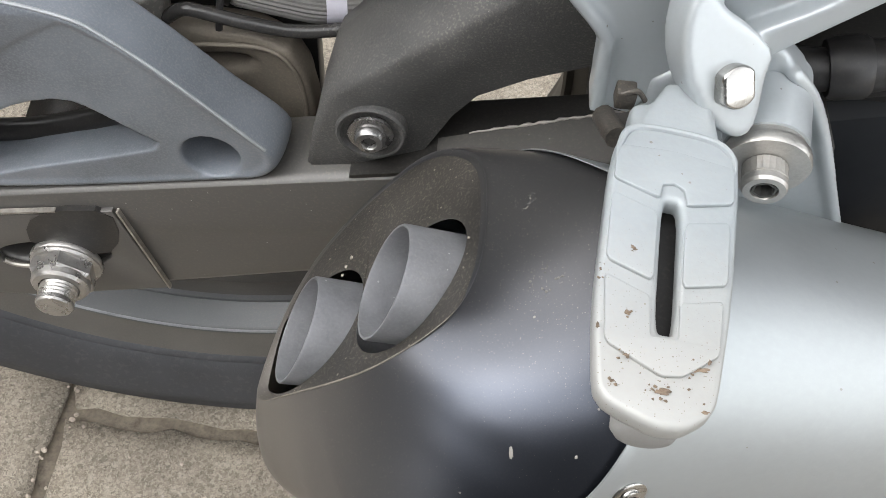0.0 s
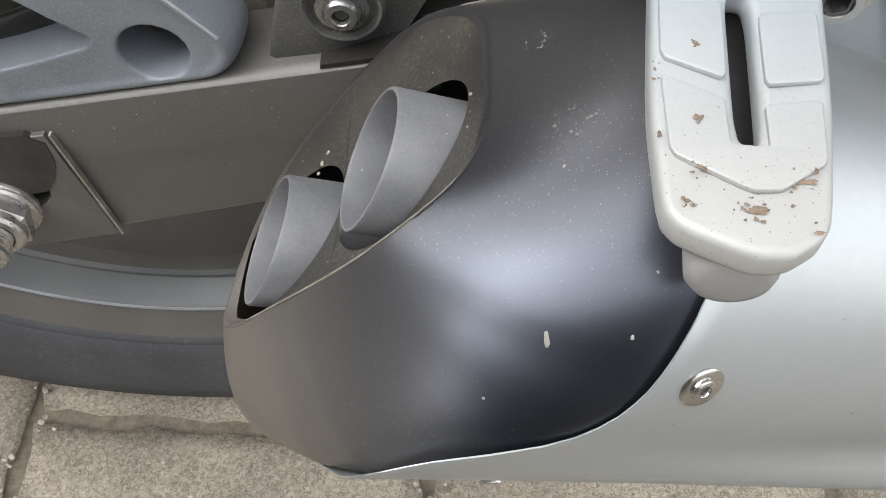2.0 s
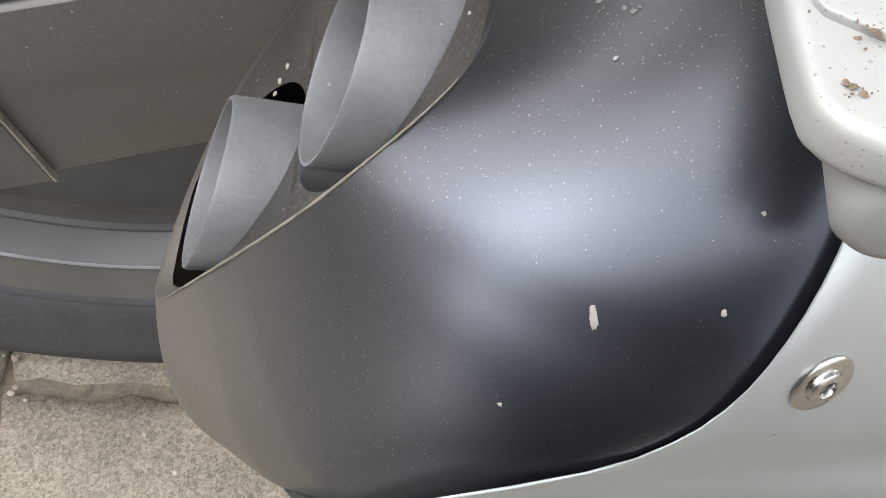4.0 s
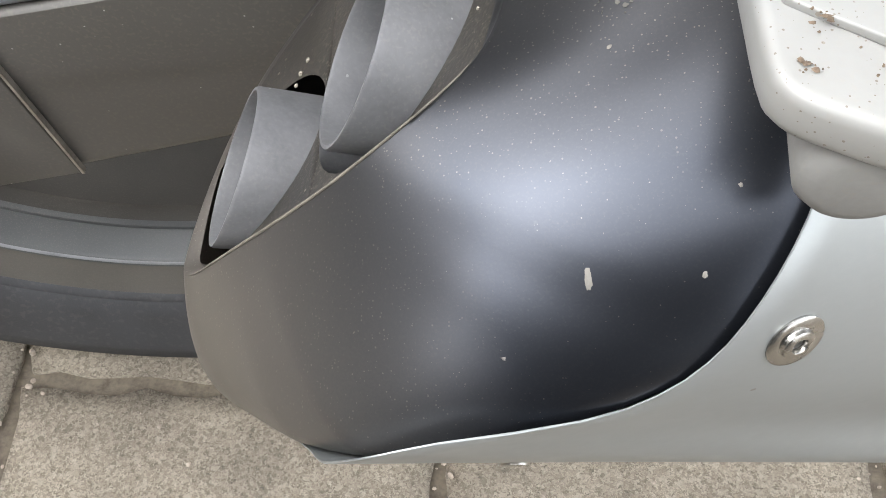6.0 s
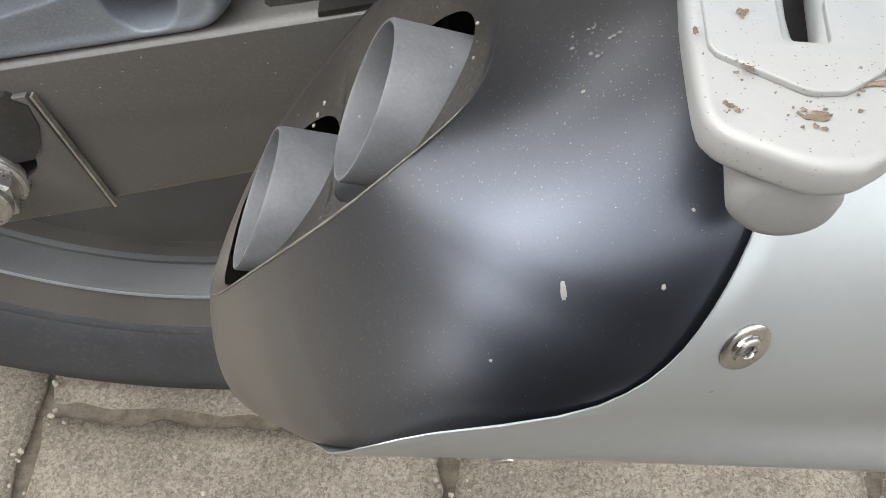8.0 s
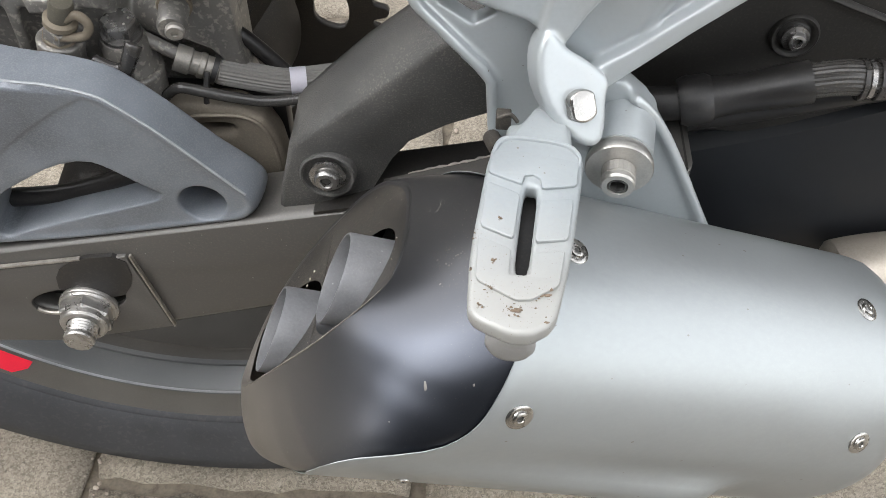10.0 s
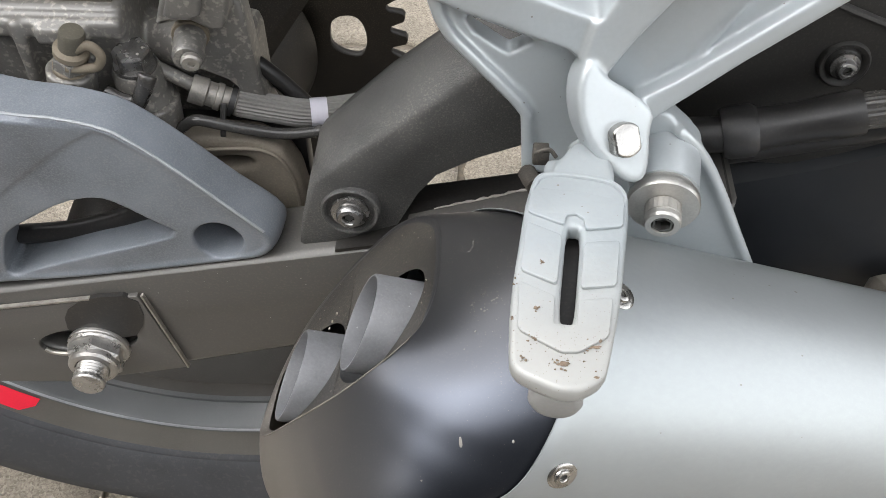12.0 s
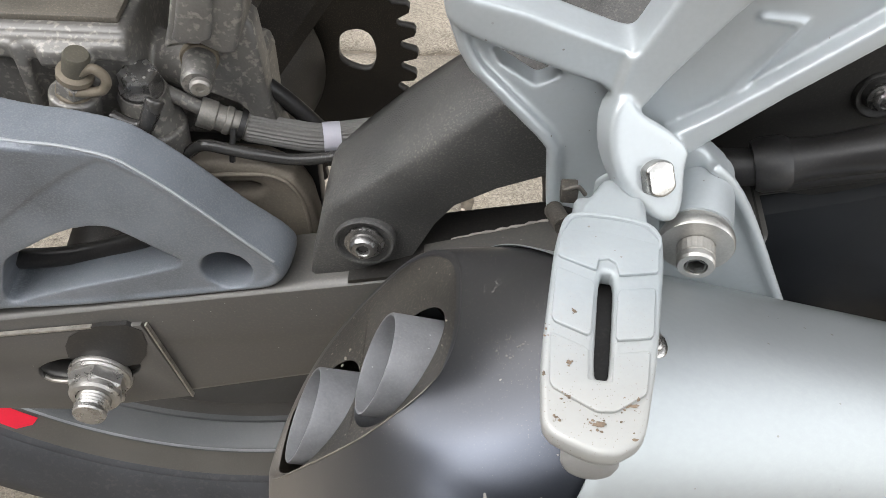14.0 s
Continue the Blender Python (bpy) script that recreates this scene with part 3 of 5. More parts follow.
def crusted(x, y, z, spread, count):
    """A patch of small dried splashes."""
    for _ in range(count):
        t, r = random.uniform(0, 6.28), spread * random.uniform(0.45, 1.0)
        size = random.choice((0.00012, 0.00018, 0.00026, 0.0004))
        dried_spot(x + r * math.cos(t), y + r * 0.8 * math.sin(t), z, size, size * random.uniform(0.5, 1.2), STAIN, "dried_splash", random.uniform(0, 180))


crusted(0.1660, -0.1800, 0.4270, 0.0040, 22)
crusted(0.1710, -0.2060, 0.4300, 0.0055, 26)
for u, v, r in ((-0.0345, -0.0285, 0.0007), (-0.0318, -0.0300, 0.0008), (-0.0292, -0.0310, 0.0006), (-0.0125, 0.0195, 0.0005), (-0.0030, 0.0190, 0.0004)):
    blob = bmesh.new()
    bmesh.ops.create_icosphere(blob, subdivisions=2, radius=r)
    for w in blob.verts:
        w.co *= random.uniform(0.75, 1.15)
    blob.transform(frame_of(ex(floor_a(u, v) - 0.0002, u, v), -AX, (1, 0, 0)) @ Matrix.Diagonal((1.3, 0.9, 0.5, 1)))
    part("mud_crumb", blob, MUD, cap, "pale dried mud crumb", smooth=80)

# the header pipe and its clamp in front of the muffler
header = thing("exhaust_pipe", (0.36, -0.12, 0.30), "heat-stained steel exhaust pipe with a clamp before the muffler", "exhaust pipe")
part("pipe", tube(spline([(0.335, -0.125, 0.328), (0.360, -0.122, 0.333), (0.40, -0.12, 0.335), (0.46, -0.12, 0.33)]), lambda t: 0.020 * min(1, (max(t, 0.01) / 0.12)) ** 0.4), HEADER, header)
part("clamp", tube([(0.346, -0.141, 0.336), (0.352, -0.143, 0.338), (0.360, -0.142, 0.341), (0.372, -0.139, 0.342)], 0.0022), CHROME, header)

# ---- swingarm, axle ----
swing = thing("swingarm", (0.02, -0.12, 0.27), "black painted box-section swingarm with an adjuster slot", "swingarm")


def sw(x):
    """The upper and lower edge of the swingarm's outer face."""
    return 0.3510 + 0.227 * x, 0.2835 + 0.315 * x


slot = rounded([(-0.0265, 0.2990), (-0.0265, 0.3165), (0.020, 0.3280), (0.020, 0.3090)], 3)
slot_lip = [(-0.0250, 0.3050), (-0.0220, 0.3028), (-0.0150, 0.3024), (-0.002, 0.3050)]
face = [(-0.14, sw(-0.14)[0]), (0.26, sw(0.26)[0]), (0.26, sw(0.26)[1]), (0.0365, sw(0.0365)[1]), (-0.02, 0.2790), (-0.14, 0.270)]
part("beam", side_slab(face, -0.138, -0.107, [slot], 0.004), SWING, swing, smooth=30)
part("adjuster_block", box(-0.05, 0.03, -0.128, -0.112, 0.290, 0.335), BLACK, swing)
part("top_cover", loft([[(x, -0.1372, sw(x)[0] - 0.0008), (x, -0.1372, sw(x)[0] + 0.0008), (x, -0.1075, sw(x)[0] + 0.0010), (x, -0.1075, sw(x)[0] - 0.0008)] for x in (0.112, 0.16, 0.20, 0.258)], True, (True, True)), PANEL, swing, "black strip on top of the beam", smooth=30)
raised = [(-0.14, 0.311), (-0.03, 0.3345), (0.027, 0.3465), (0.0375, 0.2960), (-0.02, 0.2800), (-0.14, 0.271)]
part("end_plate", side_slab(raised, -0.1400, -0.137, [slot], 0.0006), SWING, swing, "dark plate round the axle slot")
for p, q in (((0.029, 0.3470), (0.0385, 0.2965)), ((-0.12, 0.3165), (0.006, 0.3435))):
    d = (Vector(q) - Vector(p)).normalized()
    nrm = Vector((-d.y, d.x)) * 0.00042
    quad = [tuple(Vector(p) + nrm), tuple(Vector(q) + nrm), tuple(Vector(q) - nrm), tuple(Vector(p) - nrm)]
    part("worn_edge", side_slab(quad, -0.1405, -0.1385), BARE, swing, "worn bare edge line")
# the inner rail, further forward
part("upper_rail", loft([[(x, -0.100, z + 0.006), (x, -0.112, z + 0.010), (x, -0.116, z + 0.008), (x, -0.116, z - 0.010), (x, -0.098, z - 0.012)]
                         for x, z in ((0.10, 0.358), (0.145, 0.366), (0.19, 0.377), (0.26, 0.392))], True, (True, True)), BLACK, swing, "black upper rail with a weld seam", smooth=30)
part("top_edge", loft([[(x, -0.1376, sw(x)[0] + 0.0004), (x, -0.1376, sw(x)[0] + 0.0014), (x, -0.1225 + (x - 0.15) * 0.12, sw(x)[0] + 0.0016), (x, -0.1225 + (x - 0.15) * 0.12, sw(x)[0] + 0.0004)] for x in (0.140, 0.17, 0.20, 0.257)], True, (True, True)), SWING, swing, "dusty edge of the beam before the weld", smooth=30)
random.seed(21)
bead = [(x, -0.1222 + (x - 0.15) * 0.12 + random.uniform(-0.0003, 0.0003), sw(x)[0] + 0.0016) for x in [0.150 + 0.0016 * k for k in range(40)]]
part("weld_seam", tube(bead, lambda t: 0.00025 + 0.0005 * abs(math.sin(37 * t)) * min(1, 5 * t), 8), BARE, swing, "chipped pale weld seam")

part("slot_lip", tube(spline([(x, -0.1395, z) for x, z in slot_lip], 6), 0.0011, 8), BARE, swing, "worn bright lower lip of the slot")
axle = thing("axle_nut", (0.002, -0.15, 0.305), "zinc-plated axle nut with flange on threaded axle end", "nut")
am = frame_of((0.0015, -0.140, 0.3105), (0.05, -1, 0.02), (0.5, 0, 1)) @ Matrix.Diagonal((0.84, 0.84, 0.80, 1))
part("washer", lathe([(0.008, 0), (0.0160, 0), (0.0163, 0.0006), (0.0163, 0.0026), (0.0160, 0.0032), (0.008, 0.0032)], am), NUTMAT, axle)
part("nut", merged(lathe([(0.0075, 0.0030), (0.0156, 0.0030), (0.0157, 0.0040), (0.0148, 0.0052), (0.0075, 0.0056)], am), prism(0.0150, 0.004, 0.0128, am @ Matrix.Rotation(0.35, 4, "Z"), 6, 0.0014), lathe([(0.0090, 0.0120), (0.0130, 0.0120), (0.0127, 0.0150), (0.0116, 0.0164), (0.0090, 0.0166)], am)), NUTMAT, axle, smooth=25)
thread = [(0.0, 0.0)]
for k in range(7):
    thread += [(0.0078, 0.012 + k * 0.0019), (0.0084, 0.0128 + k * 0.0019)]
part("axle_end", lathe(thread + [(0.0083, 0.0258), (0.0077, 0.0268), (0.0072, 0.0269), (0, 0.0267)], am, 36), NUTMAT, axle, "threaded axle end", smooth=15)
# flat black patch: the shade in the recess is painted, nothing is cut
part("notch_shade", side_slab(rounded([(0.004, 0.3440), (0.0265, 0.3475), (0.0270, 0.3300), (0.018, 0.316), (-0.010, 0.318), (-0.008, 0.334)], 1), -0.1404, -0.138), BLACK, swing, "black patch for the shade in the recess above the nut")

# ---- wheel ----
HUBC = Vector((0.0, 0.0, 0.307))
wm = frame_of(HUBC, (0, -1, 0), (1, 0, 0))
wheel = thing("rear_wheel", (0, 0, 0.0), "grey cast rear wheel with black road tyre on paving", "wheel")
part("tyre", lathe([(0.228, 0.052), (0.2330, 0.0585), (0.2345, 0.0622), (0.2368, 0.0626), (0.2382, 0.0606), (0.2400, 0.0632), (0.2480, 0.0668), (0.260, 0.0710), (0.272, 0.0738), (0.284, 0.0735), (0.292, 0.0665), (0.299, 0.050), (0.304, 0.025), (0.306, 0.0),
                    (0.304, -0.025), (0.299, -0.05), (0.292, -0.0665), (0.274, -0.0745), (0.25, -0.0625), (0.228, -0.052)], wm, 128), TYRE, wheel, "black rubber tyre with faint moulded marks", smooth=60)
part("rim", lathe([(0.1975, 0.004), (0.1945, 0.022), (0.1918, 0.0295), (0.1925, 0.0300), (0.1960, 0.0270), (0.2020, 0.0320), (0.2045, 0.0345), (0.2065, 0.0348), (0.2110, 0.0500), (0.2122, 0.0520), (0.2140, 0.0530), (0.2290, 0.0570), (0.2335, 0.0590), (0.2335, 0.050), (0.220, 0.03), (0.220, -0.03), (0.2335, -0.05),
                   (0.2335, -0.059), (0.2155, -0.0535), (0.2060, -0.034), (0.1995, -0.010)], wm, 128, closed=True), RIM, wheel, "grey painted rim with a bright lip", smooth=35)
# a second, darker skin laid over the rim's inner side
part("rim_well", lathe([(0.2050, -0.034), (0.1985, -0.010), (0.1965, 0.004), (0.1937, 0.022), (0.1912, 0.0300), (0.1925, 0.0308), (0.1960, 0.0278), (0.2018, 0.0326)], wm, 128), WELL, wheel, "darker skin over the rim's well, with a film of dust", smooth=50)
part("rim_face", lathe([(0.2141, 0.0533), (0.2290, 0.0573), (0.2334, 0.0593)], wm, 128), RIMFACE, wheel, "dusty brown-grey flange of the rim")
part("rim_lip", lathe([(0.2118, 0.0518), (0.2125, 0.0527), (0.2131, 0.0530)], wm, 128), RIMEDGE, wheel, "worn bright edge of the rim")
part("hub", lathe([(0.0, 0.088), (0.030, 0.088), (0.034, 0.080), (0.036, 0.05), (0.048, 0.03), (0.050, -0.03), (0.062, -0.06), (0.066, -0.085), (0, -0.085)], wm, 48), HUB, wheel)
for k in range(3):
    th = radians(56 + 120 * k)
    rings = []
    for r, wdt, dep in ((0.04, 0.020, 0.022), (0.09, 0.016, 0.018), (0.15, 0.016, 0.015), (0.205, 0.022, 0.016)):
        c, s = math.cos(th), math.sin(th)
        rings.append([wm @ Vector((r * c - w * s, r * s + w * c, d)) for w, d in ((-wdt, -dep), (wdt, -dep), (wdt, dep * 0.7), (wdt * 0.6, dep), (-wdt * 0.6, dep), (-wdt, dep * 0.7))])
    part("spoke", loft(rings, True, (True, True)), HUB, wheel, smooth=30)
stick = []
for r, start in ((0.2150, 122.4), (0.2220, 122.6), (0.2300, 124.6)):
    stick.append([wm @ Vector((r * math.cos(th), r * math.sin(th), 0.0543 + (r - 0.2150) * 0.29)) for th in [radians(-start - 0.8 * k) for k in range(12)]])
part("rim_sticker", loft(stick, False), RED, wheel, "red sticker stripe on the rim", smooth=0)
for k in range(12):
    m = wm @ Matrix.Rotation(radians(-72 - 6.6 * k), 4, "Z") @ Matrix.Translation((0.2445, 0, 0.0656)) @ Matrix.Rotation(radians(64), 4, "Y")
    part("sidewall_rib", merged(box(-0.0050, 0.0040, -0.0004, 0.0004, -0.0005, 0.0007, 0.0002), box(0.0036, 0.0058, -0.0011, 0.0011, -0.0005, 0.0013, 0.0004)), TYRE, wheel)
for k, (r, long) in enumerate(((0.266, 0.010), (0.259, 0.006), (0.268, 0.008), (0.262, 0.012), (0.267, 0.006), (0.260, 0.009))):
    m = wm @ Matrix.Rotation(radians(-78 - 9.5 * k), 4, "Z") @ Matrix.Translation((r, 0, 0.0734 - (0.268 - r) * 0.25)) @ Matrix.Rotation(radians(74), 4, "Y")
    part("sidewall_mark", merged(box(-0.0042, -0.0022, -long, long, -0.0006, 0.0007, 0.0003), box(0.0016, 0.0036, -long * 0.8, long, -0.0006, 0.0007, 0.0003)), TYRE, wheel)
# sprocket on the far side
teeth, RT = 46, 0.119
edge = []
for k in range(teeth * 6):
    ph = (k % 6) / 6
    edge.append(((RT - 0.0045 + 0.0052 * max(-1, min(1, 1.5 * math.cos(2 * math.pi * ph)))) * math.cos(2 * math.pi * k / teeth / 6),
                 (RT - 0.0045 + 0.0052 * max(-1, min(1, 1.5 * math.cos(2 * math.pi * ph)))) * math.sin(2 * math.pi * k / teeth / 6)))
holes = []
for k in range(6):
    t0 = radians(2 + 60 * k)
    pol = [(0.073, -0.15), (0.092, -0.20), (0.0955, -0.05), (0.094, 0.10), (0.088, 0.17), (0.076, 0.16), (0.072, 0.02)]
    holes.append(rounded([(r * math.cos(t0 + da), r * math.sin(t0 + da)) for r, da in pol], 2))
sprocket = part("sprocket", slab(edge, 0.006, Matrix.Translation(HUBC + Vector((0, 0.1, 0))) @ SIDE, holes), HUB, wheel, "black toothed sprocket", smooth=0)

# ---- blue-grey cover over the swingarm ----
cover = thing("swingarm_cover", (0.02, -0.12, 0.345), "dusty blue-grey plastic cover with a window and a bolt hole", "cover")
top = [(-0.12, 0.468), (-0.06, 0.459), (-0.0026, 0.4425), (0.0062, 0.4390), (0.0244, 0.4325), (0.0399, 0.4222), (0.0559, 0.4105), (0.0707, 0.3998), (0.0825, 0.3905), (0.0890, 0.3830)]
end = [(0.0905, 0.3780), (0.0885, 0.3715), (0.0830, 0.3668), (0.073, 0.3645)]
bottom = [(0.040, 0.3575), (0.004, 0.350), (-0.03, 0.345), (-0.12, 0.330)]
window = rounded([(-0.0275, 0.3550), (-0.0215, 0.3735), (-0.0175, 0.3795), (-0.004, 0.3885), (0.009, 0.3965), (0.021, 0.400), (0.028, 0.3990), (0.035, 0.394), (0.044, 0.387), (0.0525, 0.3815), (0.033, 0.3735), (0.009, 0.3655), (-0.014, 0.3565), (-0.024, 0.3520)], 1)
bolt_hole = disc_outline(0.0663, 0.3785, 0.0098, 28)
crease = [(-0.12, 0.458), (-0.03, 0.447), (0.0033, 0.4405), (0.0198, 0.4390), (0.0358, 0.4348), (0.0439, 0.4290), (0.0536, 0.4200), (0.0634, 0.4095), (0.0752, 0.3960), (0.0850, 0.3850), (0.0850, 0.3750), (0.073, 0.3690)]
lower = [(0.040, 0.3615), (0.004, 0.354), (-0.03, 0.349), (-0.12, 0.335)]


inner = crease[:10] + [(0.0868, 0.3800), (0.0858, 0.3755), (0.0815, 0.3710), crease[11]] + lower
outer = top + end + bottom
lip_hole = [(p[0] + (0.02 - p[0]) * 0.02, p[1] + (0.395 - p[1]) * 0.035) for p in inner]
facet = side_slab([(-0.06, 0.372), (-0.03, 0.388), (-0.010, 0.403), (0.004, 0.415), (0.020, 0.427), (0.032, 0.434), (0.021, 0.4362), (0.003, 0.4392), (-0.03, 0.446), (-0.06, 0.451)], -0.1368, -0.130, (), 0.0003)
for v in facet.verts:
    if v.co.y < -0.134:
        v.co.y -= 0.09 * max(0.0, (v.co.z - 0.4105) - 0.76 * (v.co.x - 0.0))
edge_rows = []
for k in range(9):
    f = k / 8
    pts = [tuple(a + (b - a) * (1 - math.cos(f * math.pi / 2)) for a, b in zip(p, q)) for p, q in zip(outer, inner)]
    edge_rows.append(side_slab(rounded(pts, 2), -0.1215 - 0.0155 * math.sin(f * math.pi / 2), -0.117, [lip_hole], 0.0004))
part("shell", merged(*edge_rows, side_slab(rounded([(p[0] * 1.0, p[1]) for p in inner], 2), -0.1362, -0.1175, [window, bolt_hole], 0.0004), facet), COVER, cover, cast=0.0008, soften=5)
sill = [((-0.0285, 0.3500), (-0.0225, 0.3545)), ((-0.014, 0.3560), (-0.009, 0.3560)), (( 0.009, 0.3652), (0.009, 0.3615)), ((0.033, 0.3733), (0.034, 0.3725)), ((0.0535, 0.3812), (0.052, 0.3805))]
part("window_sill", loft([[(xo, -0.1355, zo), (xi, -0.1200, zi), (xi, -0.1200, zi - 0.004), (xo, -0.1300, zo - 0.006)] for (xo, zo), (xi, zi) in sill], True, (True, True)), COVER, cover, "sloping sill inside the window", smooth=50)
part("window_lip", tube(spline([(0.040, -0.118, 0.3795), (0.018, -0.118, 0.3690), (-0.004, -0.118, 0.3615), (-0.026, -0.118, 0.3580)], 6), 0.0042, 10), BLACK, cover, "black rubber lip in the window")
# thin pale tube drawn as the bright highlight along the crease
part("crease_edge", tube(spline([(x, -0.1364, z) for x, z in crease[:10]], 5), 0.0006, 6), CREASELIGHT, cover, "pale line painted as the highlight on the crease")
# black disc puts the bolt hole's inner shade into colour
part("hole_shade", lathe([(0, 0), (0.0108, 0)], frame_of((0.0663, -0.1155, 0.3785), (0, -1, 0)), 28), BLACK, cover, "black disc for the shade inside the bolt hole", smooth=0)

# ---- textured black mudguard arm ----
guard = thing("mudguard_arm", (0.11, -0.12, 0.365), "textured black plastic mudguard arm bolted to the swingarm", "mudguard")
rows_ = []
for tp, cr, lo in (((0.095, -0.112, 0.362), (0.0955, -0.131, 0.3640), (0.1165, -0.131, 0.3630)),
                   ((0.098, -0.112, 0.380), (0.0990, -0.132, 0.3860), (0.1300, -0.130, 0.3730)),
                   ((0.1015, -0.111, 0.397), (0.1050, -0.133, 0.4085), (0.1375, -0.127, 0.3855)),
                   ((0.1060, -0.109, 0.4145), (0.1180, -0.133, 0.4195), (0.1440, -0.125, 0.3975)),
                   ((0.1175, -0.108, 0.4255), (0.1320, -0.133, 0.4310), (0.1510, -0.124, 0.4065)),
                   ((0.133, -0.108, 0.4410), (0.1460, -0.133, 0.4435), (0.1660, -0.123, 0.4150)),
                   ((0.154, -0.108, 0.4590), (0.1600, -0.133, 0.4560), (0.1830, -0.122, 0.4215)),
                   ((0.172, -0.108, 0.4730), (0.1760, -0.132, 0.4690), (0.2050, -0.121, 0.4300)),
                   ((0.186, -0.106, 0.4830), (0.1960, -0.130, 0.4840), (0.2300, -0.118, 0.4450)),
                   ((0.230, -0.100, 0.5120), (0.2400, -0.122, 0.5100), (0.2750, -0.110, 0.4800))):
    tp, cr, lo = Vector(tp), Vector(cr), Vector(lo)
    ring = [tp + Vector((0, 0.02, -0.01)), tp, tp.lerp(cr, 0.5) + Vector((0, -0.0015, 0.0012)), tp.lerp(cr, 0.92), cr.lerp(lo, 0.06), cr.lerp(lo, 0.5) + Vector((0, -0.001, 0)), lo, lo + Vector((0, 0.02, 0.004))]
    rows_.append(ring)
gbm = loft(rows_, False)
shell = part("shell", gbm, GUARD, guard, smooth=70)
sol = shell.modifiers.new("thick", "SOLIDIFY")
sol.thickness, sol.offset = 0.0025, -1
bev = frame_of((0.1188, -0.1335, 0.3945), (0, -1, 0.05))
part("bolt_boss", lathe([(0.0055, -0.002), (0.0092, -0.0015), (0.0098, 0.0002), (0.0106, 0.0005), (0.0113, -0.0002), (0.0115, -0.004)], bev, 40), GUARD, guard, "round recessed seat for the bolt")
gbolt = part("bolt", lathe([(0.0, 0.000), (0.0072, 0.0000), (0.0075, 0.0008), (0.0072, 0.0016), (0.0052, 0.0018), (0.0050, 0.0040), (0.0042, 0.0052), (0.0026, 0.0054), (0.0023, 0.0050), (0.0022, 0.0022), (0, 0.0020)], bev @ Matrix.Translation((0, 0, -0.0012)), 32), BOLTGREY, guard, "steel button bolt with hexagon socket")
part("socket", prism(0.0019, 0.0018, 0.0026, bev), SOCKET, gbolt)
# the dark inner skin of the mudguard over the wheel, further up
part("inner_skin", loft([[(0.19, -0.100, 0.470), (0.21, -0.06, 0.500), (0.22, 0.0, 0.512)], [(0.26, -0.098, 0.50), (0.27, -0.06, 0.53), (0.28, 0.0, 0.54)]], False), BLACK, guard)

# ---- footrest hanger ----
hanger = thing("footrest_hanger", (0.21, -0.145, 0.43), "silver painted cast footrest hanger bracket on the frame", "bracket")
leg = [(0.1470, 0.512), (0.1492, 0.5012), (0.1523, 0.4906), (0.1553, 0.4846), (0.1763, 0.4604), (0.1797, 0.4556), (0.1815, 0.4300), (0.1930, 0.4270), (0.2010, 0.4400), (0.2040, 0.4800), (0.1980, 0.4945), (0.1860, 0.4955), (0.1655, 0.5025)]
win = [(0.1608, 0.4914), (0.1639, 0.4854), (0.1750, 0.4775), (0.1831, 0.4824)]
leg_edge = [(0.1470, 0.512), (0.1492, 0.5012), (0.1523, 0.4906), (0.1553, 0.4846), (0.1763, 0.4604), (0.1797, 0.4556), (0.1815, 0.4300), (0.1855, 0.4300), (0.1835, 0.4560), (0.1800, 0.4625), (0.1590, 0.4860), (0.1560, 0.4920), (0.1540, 0.5000)]
top_arm = [(0.1470, 0.516), (0.1505, 0.5150), (0.1549, 0.5110), (0.1712, 0.5066), (0.1821, 0.5022), (0.1897, 0.4993), (0.1956, 0.4970), (0.1995, 0.4962), (0.2030, 0.4780), (0.1961, 0.4808), (0.1917, 0.4845), (0.1820, 0.4880), (0.1613, 0.4960), (0.1530, 0.5000), (0.1490, 0.5040)]
left_flange = [(0.1958, 0.4823), (0.1980, 0.4955), (0.2007, 0.4976), (0.2072, 0.5129), (0.2350, 0.5750), (0.2700, 0.5750), (0.2263, 0.5137), (0.2231, 0.5094), (0.2100, 0.4890), (0.2052, 0.4800), (0.2020, 0.4740), (0.1985, 0.4730)]
right_flange = [(0.2150, 0.4540), (0.2217, 0.4602), (0.2437, 0.4818), (0.2648, 0.5008), (0.3300, 0.5600), (0.3260, 0.5680), (0.2624, 0.5075), (0.2418, 0.4889), (0.2251, 0.4741), (0.2140, 0.4660)]
floor_ = [(0.2000, 0.4600), (0.2050, 0.4800), (0.2350, 0.5300), (0.2600, 0.5750), (0.3280, 0.5650), (0.2640, 0.5050), (0.2230, 0.4630), (0.2150, 0.4550)]
raised = [(0.2318, 0.5052), (0.2450, 0.5040), (0.2350, 0.4850), (0.2285, 0.4760), (0.2300, 0.4800), (0.2425, 0.5022), (0.2316, 0.5036)]


def rib(pts, r, flat=1.0):
    return tube(spline(pts, 6), r, 12)


# the lug that holds the footrest is tilted outwards and forwards
LUGN = Vector((0.30, -0.84, 0.44)).normalized()
lug_m = frame_of((0.2095, -0.1635, 0.4635), LUGN, (0.95, 0.3, 0.0))
lug = [(-0.0088, 0.0228), (-0.0116, 0.0185), (-0.0128, 0.0116), (-0.0119, 0.0032), (-0.0082, -0.0051), (-0.0019, -0.0129), (0.0034, -0.0164), (0.0075, -0.0151), (0.0092, -0.0093), (0.0095, -0.0007), (0.0116, 0.0043), (0.0056, 0.0109), (-0.0038, 0.0177), (-0.0062, 0.0225)]
